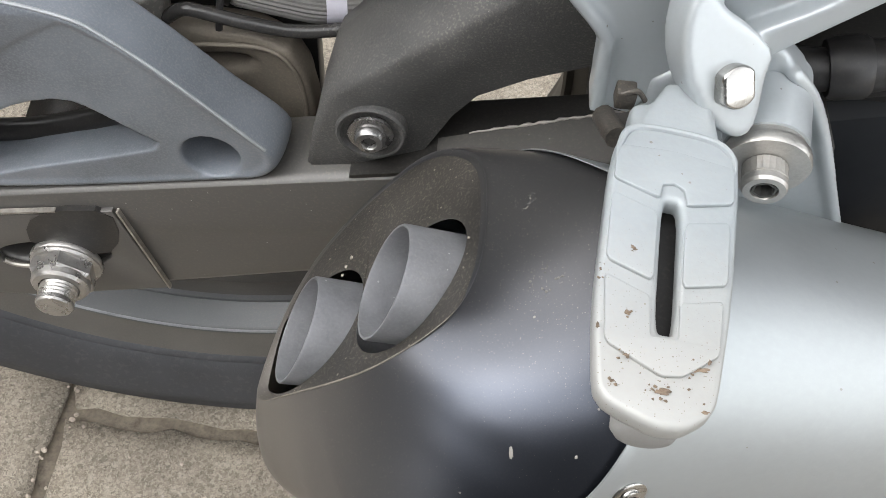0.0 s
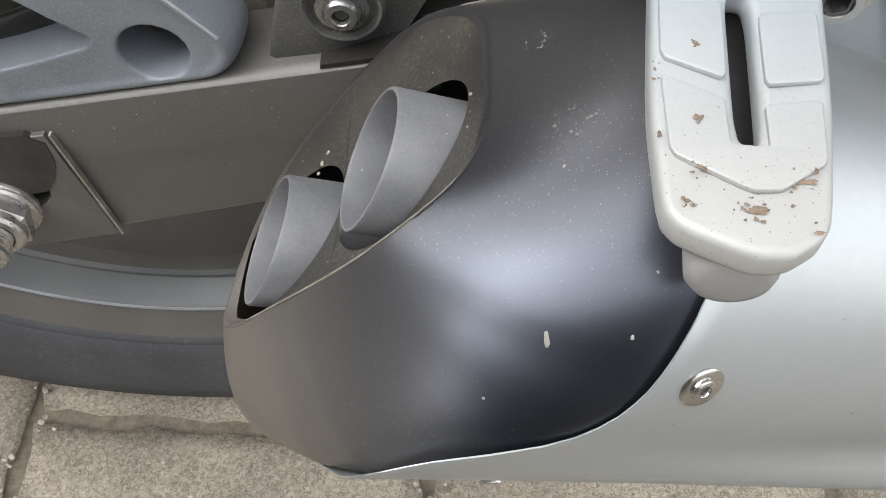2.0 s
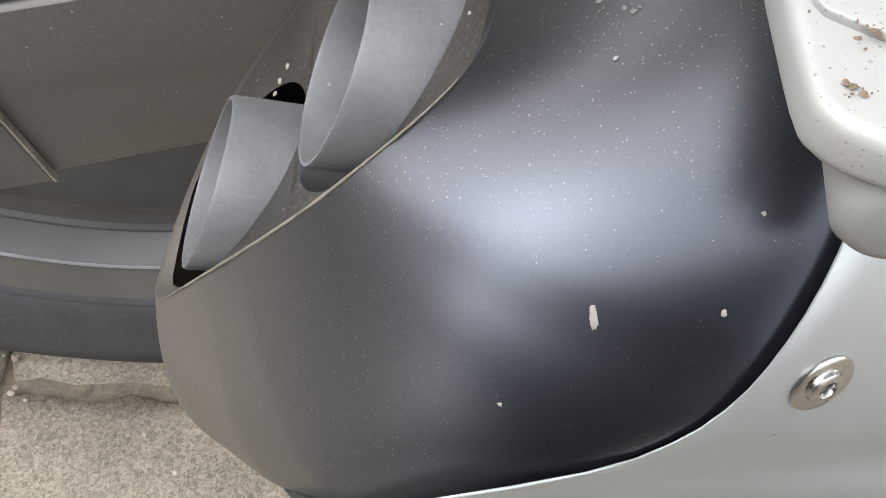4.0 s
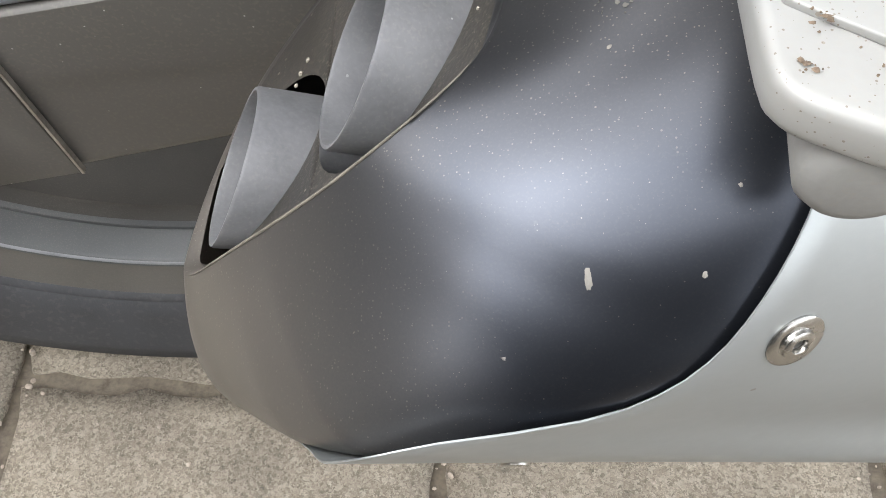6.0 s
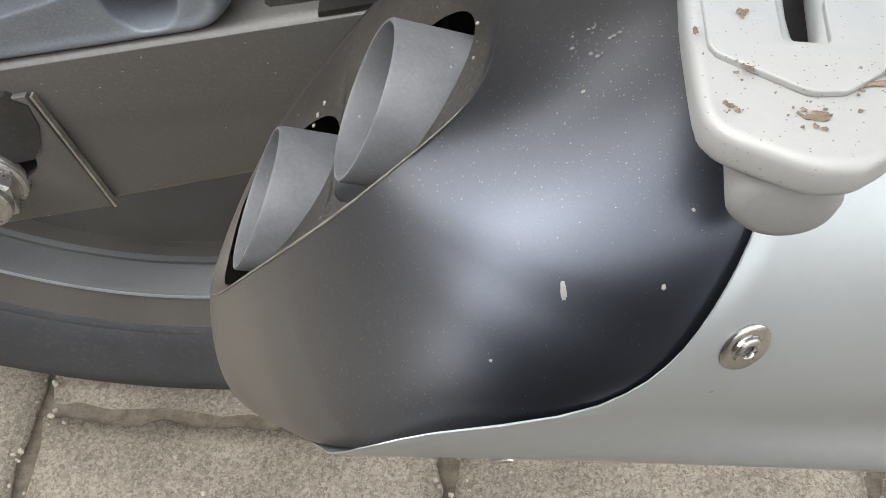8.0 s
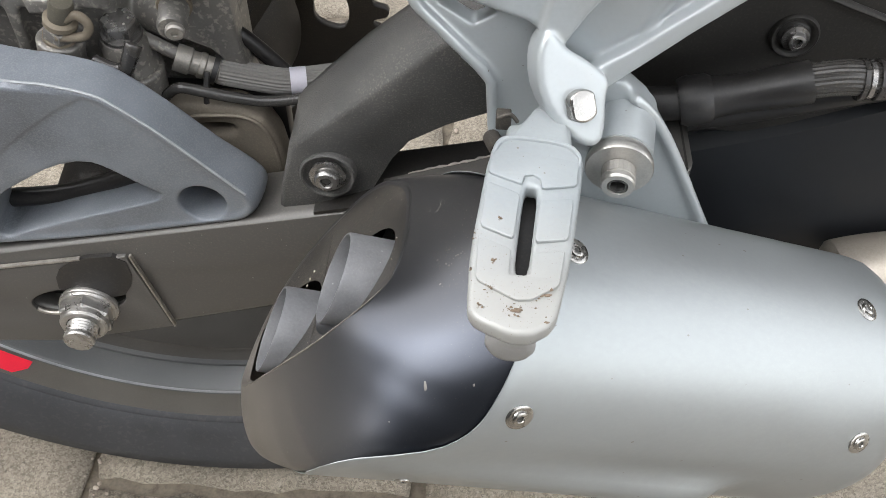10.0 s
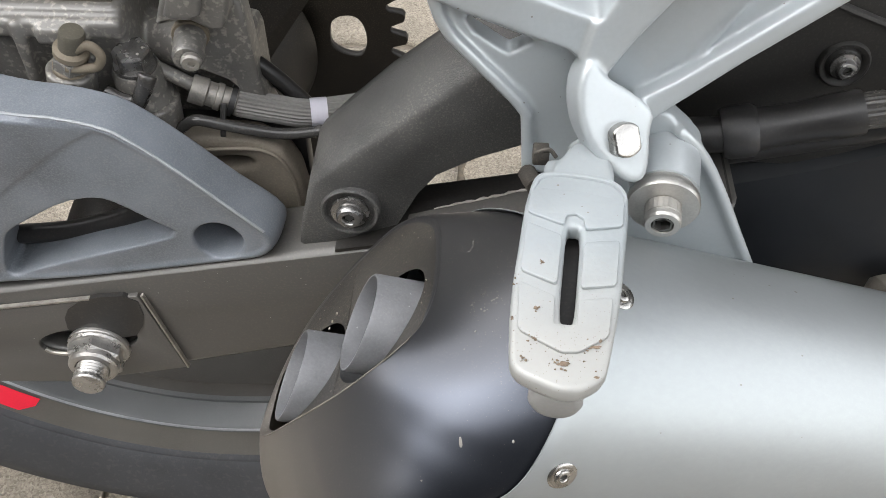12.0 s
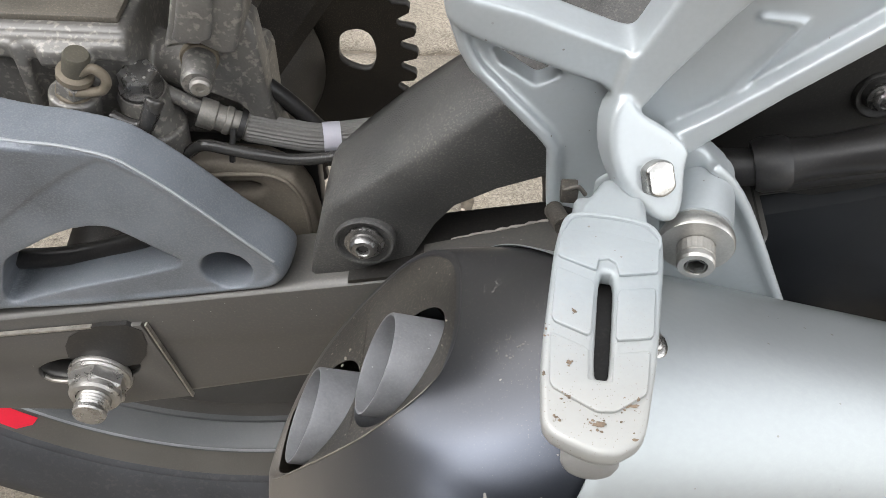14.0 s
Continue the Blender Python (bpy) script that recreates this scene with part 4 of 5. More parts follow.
part("casting", merged(
    side_slab(leg, -0.1445, -0.136, [win], 0.0008),
    side_slab(leg_edge, -0.1480, -0.138, (), 0.0010),
    side_slab(top_arm, -0.1518, -0.138, (), 0.0012),
    side_slab(left_flange, -0.1545, -0.138, (), 0.0016),
    side_slab(right_flange, -0.1515, -0.138, (), 0.0012),
    side_slab(floor_, -0.1450, -0.136, (), 0.0008),
    side_slab(raised, -0.1465, -0.140, (), 0.0006),
    slab(rounded([(x * 1.03, y * 1.03) for x, y in lug], 1), 0.0120, lug_m @ Matrix.Translation((0, 0, -0.0060)), (), 0.0016),
), SILVER, hanger, cast=0.0008, soften=8)
lb = lug_m @ Matrix.Translation((0.0002, -0.0012, 0.0012))
pv = [(max(-0.0044, min(0.0044, x)), y) for x, y in disc_outline(0, 0, 0.0054, 36)]
part("pivot_bolt", slab(pv, 0.0050, frame_of(lb.translation, (0.36, -0.76, 0.54), (1, 0, 0)) @ Matrix.Rotation(0.25, 4, "Z"), (), 0.0008), PIVOT, hanger, "polished steel pivot pin head with two flats", smooth=35)
plate = [(0.196, 0.442), (0.214, 0.458), (0.2265, 0.4575), (0.236, 0.4490), (0.2455, 0.4320), (0.2600, 0.4020), (0.2745, 0.3720), (0.2620, 0.3700), (0.225, 0.383), (0.196, 0.395)]
part("lower_plate", merged(side_slab(plate, -0.146, -0.136, (), 0.0015), rib([(0.2300, -0.148, 0.4530), (0.2440, -0.147, 0.4350), (0.2730, -0.145, 0.3750)], 0.0022)), SILVER, hanger, cast=0.0012, soften=4)
bm_ = frame_of((0.2290, -0.140, 0.4395), (-0.12, -1, -0.05)) @ Matrix.Diagonal((0.77, 0.77, 1.0, 1))
part("boss", lathe([(0.0, -0.002), (0.0150, -0.002), (0.0148, 0.012), (0.0143, 0.0225), (0.0, 0.0225)], bm_, 48), SILVER, hanger)
part("washer", lathe([(0.005, 0.0225), (0.0132, 0.0225), (0.0134, 0.0245), (0.0146, 0.0248), (0.0150, 0.0256), (0.0150, 0.0278), (0.0145, 0.0285), (0.005, 0.0285)], bm_, 56), CHROME, hanger, "dull zinc washer under the cap screw")
n_k = 48
screw_rings = []
for r, h, kn in ((0.0070, 0.0285, 0), (0.0074, 0.0288, 1), (0.0074, 0.0330, 1), (0.0071, 0.0332, 0), (0.0075, 0.0335, 0), (0.0075, 0.0352, 0), (0.0069, 0.0361, 0), (0.0046, 0.0361, 0), (0.0044, 0.0357, 0), (0.0042, 0.0315, 0)):
    screw_rings.append([bm_ @ Vector(((r + 0.00022 * kn * (k % 2)) * math.cos(2 * math.pi * k / n_k), (r + 0.00022 * kn * (k % 2)) * math.sin(2 * math.pi * k / n_k), h)) for k in range(n_k)])
capscrew = part("cap_screw", loft(screw_rings, True, (True, True)), CHROME, hanger, "knurled zinc cap screw", smooth=20)
part("hexagon_socket", lathe([(0.0044, 0.0358), (0.0036, 0.0358), (0.0036, 0.0320), (0, 0.0320)], bm_, 6), SOCKET, capscrew, smooth=0)
part("spring_clip", merged(box(0.1835, 0.1885, -0.166, -0.161, 0.4520, 0.4575, 0.0006), tube(spline([(0.1845, -0.166, 0.4575), (0.1880, -0.166, 0.4590), (0.1905, -0.166, 0.4560)]), 0.0007, 8),
                           tube([(0.1825, -0.162, 0.4450), (0.1835, -0.167, 0.4470), (0.1850, -0.172, 0.4485)], 0.0030, 12)), SPRING, hanger, "rusty dark spring clip at the hinge")

# ---- footrest ----
peg = thing("pillion_footrest", (0.195, -0.18, 0.448), "folded-out silver footrest with chevron tread, dirt and rust chips", "footrest")
ZP = 0.4600
body = [(0.1815, -0.1840), (0.1868, -0.1768), (0.2045, -0.1790), (0.2106, -0.1845), (0.2098, -0.1950), (0.2055, -0.2250), (0.2010, -0.2462), (0.1988, -0.2497), (0.1940, -0.2528), (0.1885, -0.2530), (0.1790, -0.2485), (0.1766, -0.2450), (0.1768, -0.2250)]
slot_p = rounded([(0.1924, -0.1985), (0.1965, -0.1990), (0.1932, -0.2325), (0.1892, -0.2322)], 3, 0.14)
part("body", slab(rounded(body, 2, 0.16), 0.0060, Matrix.Translation((0, 0, ZP - 0.0030)), [slot_p], 0.0016), PEG_MAT, peg, smooth=50)
# flat black plate that closes the slot from below
part("slot_insert", slab([(0.1880, -0.1950), (0.1985, -0.1950), (0.1950, -0.2360), (0.1870, -0.2360)], 0.0020, Matrix.Translation((0, 0, ZP - 0.0090))), BLACK, peg, "flat black insert under the slot", smooth=0)


def pad(pts):
    """One field of the tread: flush at its upper edge, stepped at its lower one."""
    bm = slab(rounded(pts, 2, 0.07), 0.0012, Matrix.Translation((0, 0, ZP)), (), 0.0003)
    low, high = min(p[1] for p in pts), max(p[1] for p in pts)
    for v in bm.verts:
        v.co.z += 0.0009 * ((high - v.co.y) / (high - low)) - 0.0003
    part("tread_pad", bm, PEG_MAT, peg, smooth=50)


pad([(0.1826, -0.1838), (0.1955, -0.1846), (0.2090, -0.1885), (0.2078, -0.1988), (0.1974, -0.2004), (0.1970, -0.1962), (0.1950, -0.1945), (0.1924, -0.1950), (0.1914, -0.1988), (0.1814, -0.1940)])
pad([(0.1810, -0.1972), (0.1910, -0.2024), (0.1890, -0.2206), (0.1793, -0.2158)])
pad([(0.1968, -0.2046), (0.2068, -0.2034), (0.2046, -0.2202), (0.1950, -0.2216)])
pad([(0.1790, -0.2190), (0.1884, -0.2240), (0.1878, -0.2336), (0.1936, -0.2340), (0.1944, -0.2252), (0.2036, -0.2238), (0.2016, -0.2368), (0.1938, -0.2422), (0.1895, -0.2424), (0.1786, -0.2356)])
rim_p = [(x, y, ZP) for x, y in ((0.1822, -0.1905), (0.1832, -0.1836), (0.1876, -0.1782), (0.2040, -0.1803), (0.2090, -0.1850), (0.2090, -0.1900))]
part("raised_rim", tube(spline(rim_p, 6), lambda t: 0.0002 + 0.0007 * min(1.0, 4 * t, 4 * (1 - t)), 8), PEG_MAT, peg)
stub = frame_of((0.1900, -0.2370, 0.4490), (-0.10, -1, -0.02), (1, 0, 0))
part("rubber_stub", lathe([(0, 0), (0.0070, 0), (0.0070, 0.0118), (0.0060, 0.0132), (0.0045, 0.0137), (0, 0.0138)], stub, 32), GREYRUBBER, peg, "grey rubber stub under the tip")
part("tongue", merged(box(0.1870, 0.2080, -0.184, -0.166, 0.4470, 0.4560, 0.002), slab([(0.1860, -0.186), (0.1890, -0.172), (0.1960, -0.160), (0.2060, -0.160), (0.2085, -0.186)], 0.008, Matrix.Translation((0, 0, 0.4535)), (), 0.0015)), PEG_MAT, peg, cast=0.0009, soften=3)
random.seed(5)


def flake(px_, py_, rx, ry, n_):
    """One ragged rust flake lying on the tread."""
    chip = bmesh.new()
    top_ = ZP + (0.00085 if py_ > -0.2395 else 0.00015)
    mid = chip.verts.new((px_, py_, top_ + 0.0003))
    ring = []
    for i in range(n_):
        w = random.uniform(0.55, 1.2)
        ring.append(chip.verts.new((px_ + rx * w * math.cos(6.283 * i / n_), py_ + ry * w * math.sin(6.283 * i / n_), top_ + random.uniform(0.0, 0.0002))))
    for i in range(n_):
        chip.faces.new((mid, ring[i], ring[(i + 1) % n_]))
    part("rust_chip", chip, RUST, peg, smooth=0)


for sx, sy, rx, ry, few in ((0.1972, -0.2400, 0.0034, 0.0011, 8), (0.1898, -0.2455, 0.0026, 0.0014, 9), (0.1772, -0.2325, 0.0006, 0.0012, 2), (0.1780, -0.2190, 0.0005, 0.0009, 2), (0.1826, -0.2385, 0.0011, 0.0005, 4), (0.1994, -0.2385, 0.0006, 0.0012, 2), (0.1835, -0.2290, 0.0004, 0.0003, 6), (0.1850, -0.2130, 0.0003, 0.0003, 4), (0.1980, -0.2490, 0.0012, 0.0007, 5), (0.1800, -0.2440, 0.0009, 0.0006, 4)):
    flake(sx, sy, rx * 0.7, ry * 0.65, 17)
    for _ in range(few * 2):
        r = random.choice((0.00015, 0.0002, 0.0003, 0.00045))
        fx, fy = sx + random.gauss(0, 1.1) * rx, sy + random.gauss(0, 1.3) * ry
        if 0.1775 < fx < 0.1990 and fy > -0.2475:
            flake(fx, fy, r, r * random.uniform(0.6, 1.2), 7)

# ---- brake caliper, hose ----
caliper = thing("brake_caliper", (0.02, -0.09, 0.40), "dusty dark cast rear brake caliper with bolts and hose union", "brake caliper")
part("housing", merged(
    box(-0.080, 0.0375, -0.100, -0.045, 0.404, 0.4590, 0.003),
    box(-0.080, 0.0375, -0.104, -0.060, 0.4480, 0.4560, 0.002),
    box(-0.0030, 0.0015, -0.106, -0.095, 0.4200, 0.4560, 0.0015), box(-0.030, -0.0245, -0.106, -0.095, 0.4200, 0.4560, 0.0015), box(0.0060, 0.0250, -0.107, -0.095, 0.4470, 0.4545, 0.002),
    tube([(0.0100, -0.107, 0.405), (0.0165, -0.1080, 0.4390)], 0.0090), tube([(0.0368, -0.100, 0.396), (0.0383, -0.1, 0.4200)], 0.0122),
    tube([(0.030, -0.075, 0.4320), (0.058, -0.086, 0.4350)], 0.0100), box(0.020, 0.076, -0.082, -0.05, 0.390, 0.4300, 0.005),
), CALIPER, caliper, "dusty cast housing", cast=0.0010, soften=2)
part("cover_plate", box(-0.055, 0.0335, -0.0955, -0.050, 0.4585, 0.4615, 0.0008), PLATE, caliper, "flat dusty plate on the housing")
arm_o = [(0.0520, 0.4580), (0.0560, 0.4690), (0.0680, 0.5150), (0.0900, 0.5150), (0.0800, 0.4680), (0.0765, 0.4575), (0.0720, 0.4565), (0.0640, 0.4610)]
web_o = [(0.0690, 0.4530), (0.0790, 0.4620), (0.0805, 0.4400), (0.0810, 0.4220), (0.0860, 0.4060), (0.0770, 0.4060), (0.0715, 0.4230), (0.0560, 0.4300), (0.0540, 0.4440)]
part("slide_arm", merged(side_slab(rounded(arm_o, 1, 0.12), -0.1080, -0.0840, (), 0.0016), side_slab(rounded([(0.0560, 0.4625), (0.0590, 0.4700), (0.0640, 0.4900), (0.0740, 0.4900), (0.0715, 0.4700), (0.0690, 0.4625)], 1), -0.1110, -0.1000, (), 0.0014)), CALIPER, caliper, "dark cast arm over the slide pin", smooth=40)
part("web", side_slab(rounded(web_o, 1, 0.15), -0.0940, -0.0820, (), 0.0016), CALIPER, caliper, "cast web below the arm", smooth=40)
pin_m = frame_of((0.0605, -0.0980, 0.4485), (0.15, -1.0, -0.06))
part("slide_pin", lathe([(0, -0.010), (0.0060, -0.010), (0.0061, 0.0), (0.0058, 0.0008), (0.0057, 0.0135), (0.0050, 0.0150), (0, 0.0152)], pin_m, 32), CALIPER, caliper, "dusty slide pin housing")
part("pin_bolt", merged(lathe([(0, 0.0140), (0.0036, 0.0140), (0.0037, 0.0168), (0.0030, 0.0176), (0.0014, 0.0176), (0.0012, 0.0168), (0, 0.0168)], pin_m @ Matrix.Translation((0.0, -0.0012, 0)), 24)), DULL, caliper, "rusty pin bolt")
part("boot_ring", lathe([(0.0056, -0.0006), (0.0067, -0.0004), (0.0070, 0.0008), (0.0066, 0.0022), (0.0056, 0.0024)], pin_m, 36, True), STRAP, caliper, "brown boot ring")
b1 = frame_of((0.0372, -0.0995, 0.4215), (0.05, -0.12, 1.0)) @ Matrix.Diagonal((0.84, 0.84, 0.95, 1))
part("banjo_union", lathe([(0, -0.006), (0.0130, -0.006), (0.0132, 0.0), (0.0112, 0.0024), (0.0110, 0.0034), (0.0112, 0.0120), (0.0100, 0.0150), (0, 0.0150)], b1, 36), CALIPER, caliper, "round hose union")
bolt1 = part("banjo_bolt", merged(prism(0.0086, 0.0165, 0.0240, b1 @ Matrix.Rotation(0.35, 4, "Z"), 6, 0.0010), lathe([(0, 0.0148), (0.0094, 0.0148), (0.0096, 0.0158), (0.0094, 0.0168), (0, 0.0168)], b1, 32)), BOLTGREY, caliper, "dark hexagon union bolt", smooth=25)
for k in range(7):
    part("head_mark", slab(disc_outline(0.0050 * math.cos(k * 0.9), 0.0050 * math.sin(k * 0.9), 0.0007, 6), 0.0003, b1 @ Matrix.Translation((0, 0, 0.0240))), CHROME, bolt1, smooth=0)
part("stop_tab", merged(tube(spline([(0.0290, -0.1125, 0.4325), (0.0350, -0.1140, 0.4300), (0.0410, -0.1140, 0.4283)]), 0.0025, 12), tube(spline([(0.0402, -0.1135, 0.4270), (0.0430, -0.1140, 0.4325), (0.0458, -0.1135, 0.4385), (0.0465, -0.1125, 0.4402)]), lambda t: 0.0030 + 0.0008 * t, 8)), GLOSSBLACK, caliper, "glossy black stop tab", cast=0.0007, soften=2)
b2 = frame_of((0.0165, -0.1085, 0.4385), (0.34, -0.10, 0.95)) @ Matrix.Diagonal((0.80, 0.80, 0.9, 1))
part("bleed_collar", lathe([(0, 0), (0.0080, 0), (0.0080, 0.0020), (0.0064, 0.0026), (0.0064, 0.0090), (0.0080, 0.0096), (0.0080, 0.0120), (0.0062, 0.0130), (0, 0.0130)], b2, 28), STRAP, caliper)
part("bleed_nut", prism(0.0084, 0.0028, 0.0085, b2, 6, 0.0005), CALIPER, caliper, smooth=25)
part("bleed_cap", lathe([(0, 0.0125), (0.0058, 0.0125), (0.0058, 0.0205), (0.0050, 0.0218), (0, 0.0220)], b2, 28), OLIVE, caliper, "dark olive rubber bleed cap")
part("cap_strap", tube(spline([(0.0225, -0.112, 0.4500), (0.0280, -0.112, 0.4520), (0.0312, -0.112, 0.4480), (0.0290, -0.112, 0.4432), (0.0235, -0.113, 0.4425), (0.0180, -0.114, 0.4435)]), 0.0018, 10), STRAP, caliper, "brown rubber strap")

hose = thing("brake_hose", (0.07, -0.09, 0.40), "grey ribbed brake hose with steel ferrule and lilac tape", "hose")
part("union_pipe", tube([(0.0395, -0.0985, 0.4362), (0.0575, -0.0958, 0.4216)], 0.0027, 16), CALIPER, hose, "dusty steel union pipe")
hm = frame_of((0.0545, -0.0957, 0.4215), (0.80, 0.05, -0.36)) @ Matrix.Diagonal((0.98, 0.98, 1.0, 1))
part("ferrule", lathe([(0, 0), (0.0056, 0), (0.0058, 0.0008), (0.0058, 0.0060), (0.0050, 0.0066), (0.0050, 0.0095), (0.0056, 0.0100), (0.0056, 0.0120), (0.0050, 0.0125), (0.0050, 0.0175), (0.0054, 0.0180), (0.0054, 0.0215), (0, 0.0215)], hm, 32), DULL, hose, "crimped steel ferrule", smooth=30)
hl = spline([(0.0715, -0.0945, 0.4140), (0.0850, -0.0935, 0.4105), (0.0960, -0.092, 0.4075), (0.1050, -0.090, 0.4070), (0.1300, -0.085, 0.4090), (0.17, -0.08, 0.42)], 10)
rings = []
side = None
for k, p in enumerate(hl):
    d = (hl[min(k + 1, len(hl) - 1)] - hl[max(k - 1, 0)]).normalized()
    s1 = d.cross(Vector((0, 0, 1))).normalized()
    s2 = d.cross(s1)
    rings.append([p + (0.0055 + 0.00022 * math.cos(i * math.pi)) * (math.cos(2 * math.pi * i / 48) * s1 + math.sin(2 * math.pi * i / 48) * s2) for i in range(48)])
part("ribbed_hose", loft(rings, True, (True, True)), RUBBER, hose, "ribbed grey rubber hose", smooth=15)
part("tape", tube([(0.0990, -0.0915, 0.4072), (0.1055, -0.0900, 0.4069)], 0.0060, 24), TAPE, hose, "pale lilac tape band")
part("cable_tie", merged(lathe([(0.0058, 0), (0.0064, 0), (0.0064, 0.0022), (0.0058, 0.0022)], hm @ Matrix.Translation((0, 0, 0.0150)), 28, True), tube([(0.0680, -0.1010, 0.4185), (0.0672, -0.1045, 0.4120), (0.0665, -0.1055, 0.4060)], 0.0012, 8)), BLACK, hose, "black cable tie")
cable = thing("sensor_cable", (0.07, -0.10, 0.39), "thin black sensor cable tied beside the hose", "cable")
part("wire", tube(spline([(0.042, -0.085, 0.380), (0.0460, -0.098, 0.400), (0.0500, -0.104, 0.4080), (0.0570, -0.1060, 0.4140), (0.0660, -0.1055, 0.4120), (0.0760, -0.1040, 0.4085), (0.0900, -0.1020, 0.4050), (0.1060, -0.0990, 0.4050), (0.125, -0.095, 0.407)], 10), 0.0023, 12), GLOSSGREY, cable)

part("guide_wire", merged(tube(spline([(0.0660, -0.0850, 0.4340), (0.0750, -0.0850, 0.4295), (0.0850, -0.0850, 0.4205), (0.0960, -0.0850, 0.4070), (0.1050, -0.0850, 0.3930)], 8), 0.0032, 12), tube(spline([(0.0690, -0.0830, 0.4260), (0.0780, -0.0830, 0.4200), (0.0880, -0.0830, 0.4100), (0.0960, -0.0830, 0.3990)], 8), 0.0012, 8)), BLACK, cable, "glossy black cable behind the hose")
bracket = thing("caliper_bracket", (0.06, -0.10, 0.34), "dusty brown cast caliper bracket behind the cover", "bracket")
part("casting", side_slab(rounded([(0.020, 0.330), (0.020, 0.398), (0.052, 0.404), (0.086, 0.402), (0.096, 0.380), (0.095, 0.335)], 1), -0.104, -0.090, [rounded([(0.052, 0.3905), (0.074, 0.3935), (0.076, 0.3880), (0.054, 0.3845)], 2)], 0.003), BROWN, bracket, cast=0.0013, soften=4)
part("back_plate", box(0.021, 0.095, -0.0895, -0.080, 0.332, 0.399, 0.001), BLACK, bracket, "dark plate behind the slot")
part("rib", tube(spline([(0.046, -0.1045, 0.3950), (0.064, -0.1055, 0.3990), (0.082, -0.1045, 0.3975), (0.0905, -0.104, 0.3850), (0.0925, -0.104, 0.362)], 6), 0.0009, 10), BROWN, bracket, "raised dusty edge rib")
latch = thing("plastic_clip", (-0.01, -0.11, 0.372), "yellowed plastic clip seen through the cover window", "clip")
part("clip_body", side_slab([(-0.016, 0.370), (-0.012, 0.383), (0.006, 0.392), (0.012, 0.390), (0.008, 0.378)], -0.106, -0.100, [[(-0.008, 0.376), (-0.007, 0.380), (0.004, 0.3855), (0.004, 0.381)]], 0.001), YELLOWED, latch)

# ---- right side: hose, dark panel, beam ----
side_panel = thing("side_panel", (0.30, -0.09, 0.40), "dusty black inner frame panel with a recessed bolt", "panel")
part("panel", side_slab([(0.20, 0.40), (0.235, 0.440), (0.27, 0.475), (0.31, 0.510), (0.40, 0.56), (0.42, 0.42), (0.30, 0.395)], -0.100, -0.094, (), 0.001), PANEL, side_panel)
part("panel_rib", tube([(0.262, -0.1005, 0.4790), (0.30, -0.1010, 0.4640), (0.40, -0.1010, 0.4260)], 0.0016, 8), PANEL, side_panel, "moulded rib across the panel")
rb = frame_of((0.2945, -0.1002, 0.4455), (0, -1, 0.1)) @ Matrix.Diagonal((0.66, 0.66, 0.7, 1))
part("bolt_seat", lathe([(0.006, 0.0015), (0.0095, 0.0), (0.0115, 0.0025), (0.0128, 0.0028), (0.0140, 0.0015), (0.0145, -0.003)], rb, 36), PANEL, side_panel)
b3 = part("bolt", lathe([(0, 0.002), (0.0078, 0.002), (0.0078, 0.0042), (0.0055, 0.0045), (0.0052, 0.0078), (0.0044, 0.0088), (0.0030, 0.0090), (0.0027, 0.0086), (0.0027, 0.005), (0, 0.005)], rb, 32), BOLTGREY, side_panel, "grey steel socket bolt")
part("socket", prism(0.0024, 0.0048, 0.0056, rb), SOCKET, b3)
line = thing("sheathed_hose", (0.29, -0.12, 0.41), "black hose in a split rubber sheath with crimped end", "hose")
part("sheath", tube(spline([(0.2560, -0.117, 0.4258), (0.275, -0.117, 0.4305), (0.300, -0.117, 0.4375)]), lambda t: 0.0078 + 0.0005 * math.sin(9 * t), 24), BLACK, line, "black split rubber sheath")
part("collar", tube([(0.2535, -0.117, 0.4252), (0.2560, -0.117, 0.4258), (0.2640, -0.117, 0.4275), (0.2655, -0.117, 0.4278)], lambda t: 0.0096 if 0.1 < t < 0.9 else 0.0086, 24), BLACK, line, "black plastic collar")
rings = []
part("lead_hose", tube(spline([(0.225, -0.112, 0.4195), (0.25, -0.117, 0.4245), (0.258, -0.117, 0.4262)]), 0.0066, 20), BLACK, line, "plain black hose")
hl2 = spline([(0.262, -0.117, 0.4272), (0.275, -0.117, 0.4305), (0.30, -0.117, 0.4378), (0.320, -0.117, 0.4395), (0.36, -0.115, 0.430)], 8)
for k, p in enumerate(hl2):
    d = (hl2[min(k + 1, len(hl2) - 1)] - hl2[max(k - 1, 0)]).normalized()
    s1 = d.cross(Vector((0, 0, 1))).normalized()
    s2 = d.cross(s1)
    rings.append([p + (0.0064 + 0.00026 * (i % 2)) * (math.cos(2 * math.pi * i / 48) * s1 + math.sin(2 * math.pi * i / 48) * s2) for i in range(48)])
part("hose", loft(rings, True, (True, True)), GLOSSGREY, line, "ribbed grey hose", smooth=15)
for x, z, r in ((0.3165, 0.4392, 0.0078), (0.3190, 0.4394, 0.0074), (0.3225, 0.4394, 0.0078)):
    part("crimp", tube([(x, -0.117, z), (x + 0.0017, -0.117, z)], r, 24), GLOSSBLACK if r > 0.0075 else BOLTGREY, line, "dark crimped band")
beam = thing("front_beam", (0.30, -0.09, 0.33), "glossy black swingarm beam beside the muffler", "beam")
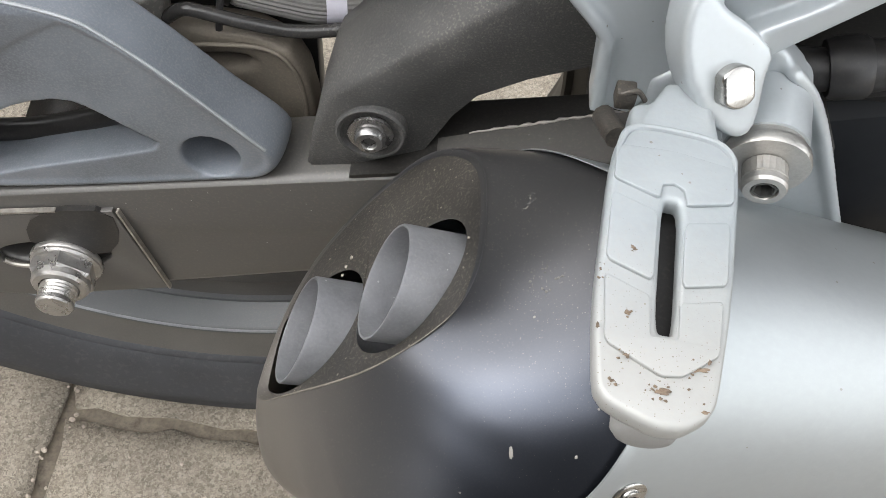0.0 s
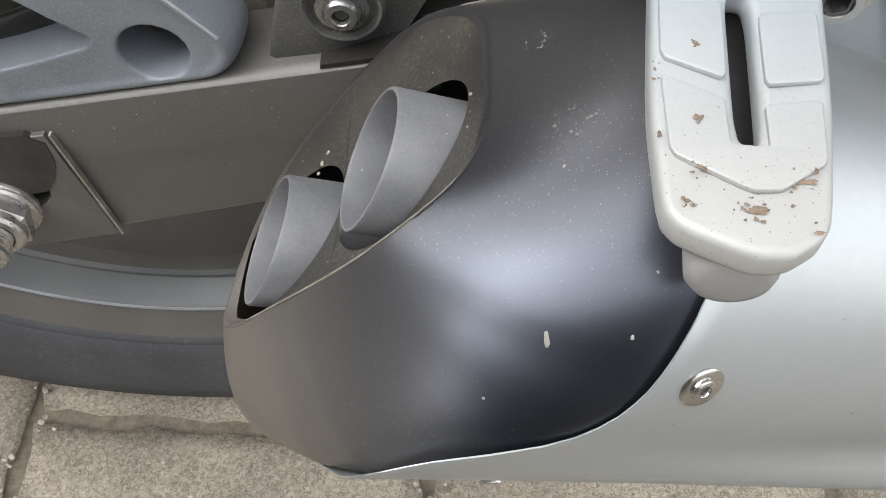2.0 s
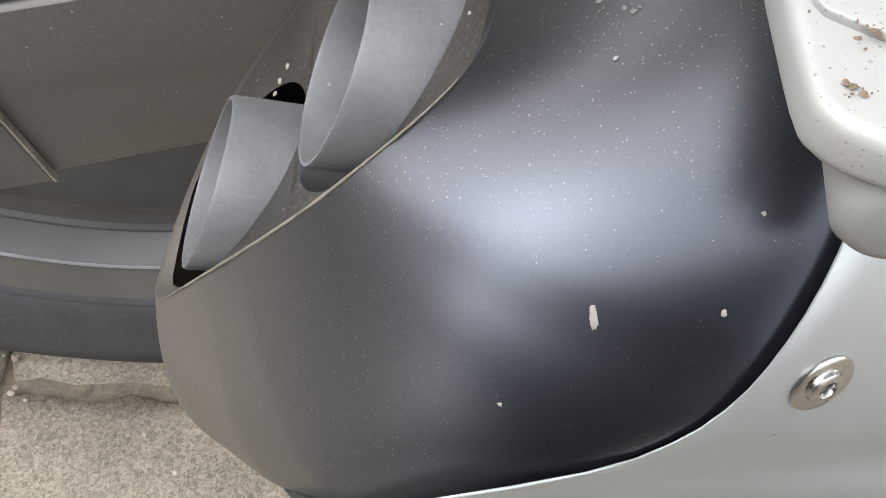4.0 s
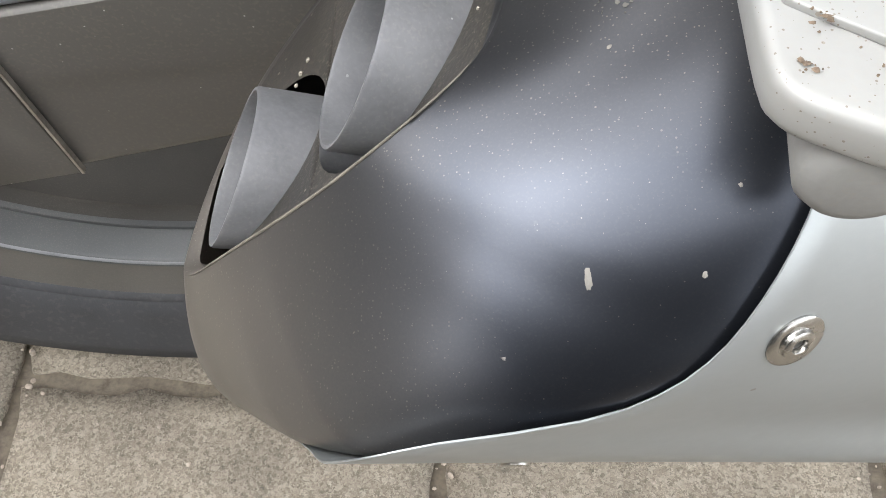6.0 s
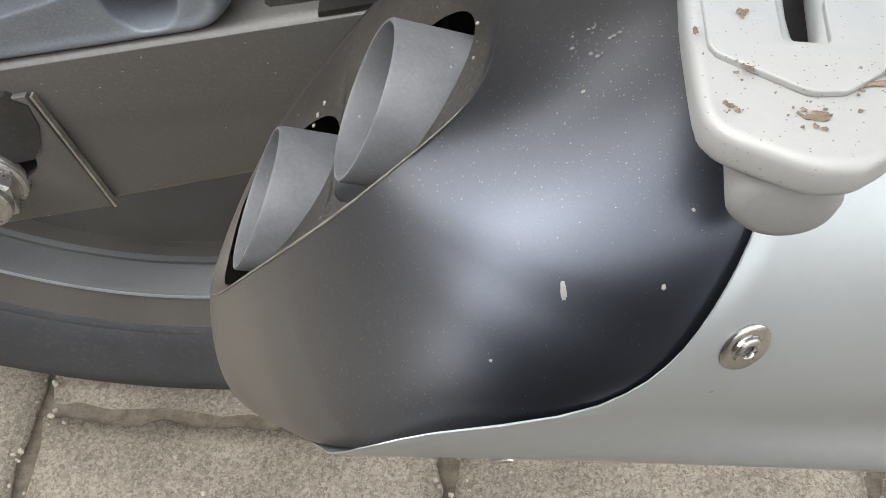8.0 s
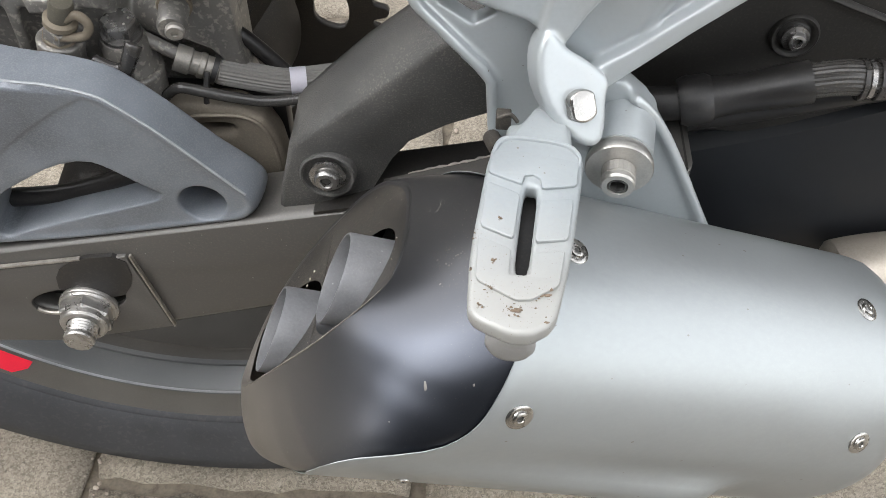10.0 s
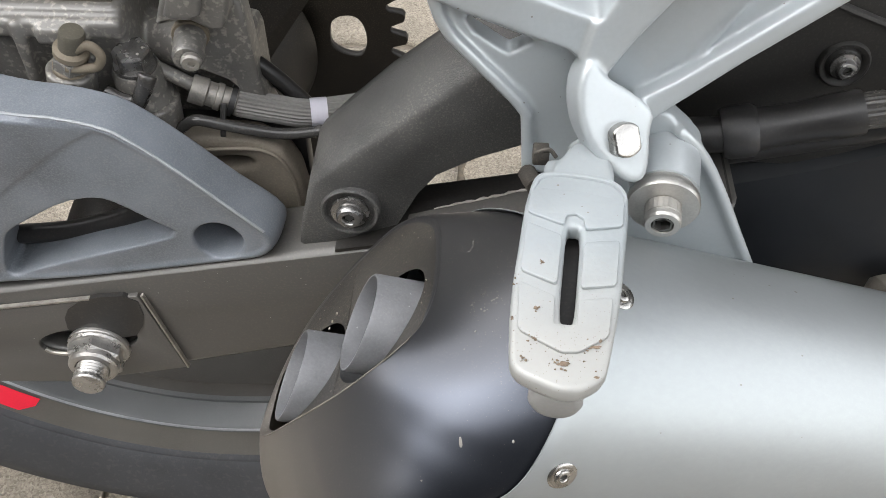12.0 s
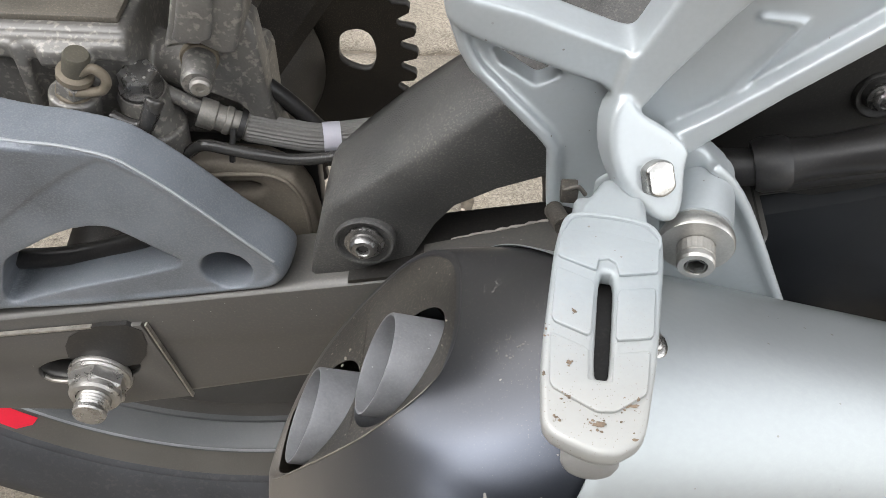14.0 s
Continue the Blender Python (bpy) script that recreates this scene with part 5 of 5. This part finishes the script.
part("box_section", loft([[(x, -0.085, z + 0.002), (x, -0.098, z + 0.004), (x, -0.104, z), (x, -0.106, z - 0.050), (x, -0.100, z - 0.095), (x, -0.08, z - 0.10)] for x, z in ((0.20, 0.362), (0.263, 0.3865), (0.303, 0.3985), (0.34, 0.4140), (0.45, 0.455))], True, (True, True)), DEEP, beam, smooth=30)
part("upper_rail", tube([(0.235, -0.104, 0.3990), (0.30, -0.104, 0.4160), (0.36, -0.104, 0.4330)], 0.0055, 12), BLACK, beam)

# ---- the tail above the wheel: unseen, added to block sky mirrored in the cap ----
tail = thing("tail_section", (0.2, 0.0, 0.78), "black underside of the motorcycle's tail and seat, added out of view", "tail")
rings = []
for x, z, w, h in ((-0.06, 0.86, 0.045, 0.035), (0.0, 0.835, 0.090, 0.055), (0.06, 0.82, 0.105, 0.065), (0.15, 0.80, 0.115, 0.075), (0.40, 0.775, 0.125, 0.085), (0.65, 0.76, 0.135, 0.10), (0.95, 0.78, 0.15, 0.14)):
    rings.append([(x, w * math.copysign(abs(math.cos(t)) ** 0.6, math.cos(t)), z + h + h * math.copysign(abs(math.sin(t)) ** 0.7, math.sin(t))) for t in [2 * math.pi * k / 32 for k in range(32)]])
part("body", loft(rings, True, (True, True)), BLACK, tail)
for x in (0.250, 0.325):
    part("subframe_tube", tube([(x, -0.142, 0.560), (x + 0.02, -0.11, 0.70), (x + 0.03, -0.07, 0.86)], 0.011), BLACK, tail)

# ---- paving ----
paving = thing("pavement", (0.02, 0.2, -0.008), "worn concrete paving stones with sandy joints", "pavement", kind="structure")
random.seed(3)
meshes = []
for v_ in range(6):
    bm = bmesh.new()
    bmesh.ops.create_grid(bm, x_segments=14, y_segments=16, size=0.5, matrix=Matrix.Diagonal((0.248, 0.293, 1, 1)))
    for vert in bm.verts:
        e = max(abs(vert.co.x) / 0.124, abs(vert.co.y) / 0.1465)
        vert.co.z = random.uniform(-0.0012, 0.0004) - (0.003 if e > 0.99 else 0)
        if e > 0.99:
            vert.co.x += random.uniform(-0.0060, 0.0015) * (1 if vert.co.x > 0 else -1)
            vert.co.y += random.uniform(-0.0060, 0.0015) * (1 if vert.co.y > 0 else -1)
    rim_e = [e for e in bm.edges if e.is_boundary]
    up = bmesh.ops.extrude_edge_only(bm, edges=rim_e)
    for g in up["geom"]:
        if isinstance(g, bmesh.types.BMVert):
            g.co.z = -0.014
    bmesh.ops.recalc_face_normals(bm, faces=bm.faces)
    me = bpy.data.meshes.new("paving_stone")
    bm.to_mesh(me)
    bm.free()
    me.materials.append(PAVER)
    me.shade_smooth()
    meshes.append(me)
for i in range(-4, 6):
    for j in range(-3, 6):
        ob = new("paving_stone", random.choice(meshes))
        ob.parent = paving
        ob.matrix_parent_inverse = REST[paving].inverted()
        ob.location = (0.020 + 0.254 * i, 0.07 + 0.299 * j + (0.15 if i % 2 else 0), 0)
        ob.rotation_euler = (0, 0, math.pi * random.randint(0, 1) + random.uniform(-0.006, 0.006))
gv = bmesh.new()
for k in range(900):
    if k % 3:
        x = -0.107 + 0.254 * random.randint(-1, 2) + random.gauss(0, 0.006)
        y = random.uniform(-0.25, 0.7)
    else:
        x, y = random.uniform(-0.3, 0.5), random.uniform(-0.25, 0.7)
    r = random.uniform(0.0008, 0.0028) * (1 if k % 3 else 0.7)
    bmesh.ops.create_icosphere(gv, subdivisions=1, radius=r, matrix=Matrix.Translation((x, y, r * 0.3)) @ Euler((random.random() * 3, random.random() * 3, 0)).to_matrix().to_4x4() @ Matrix.Diagonal((1, random.uniform(0.6, 1.2), 0.7, 1)))
tagged(part("gravel", gv, GRAVEL, smooth=0), "loose small gravel in the paving joints", "gravel", kind="stuff")
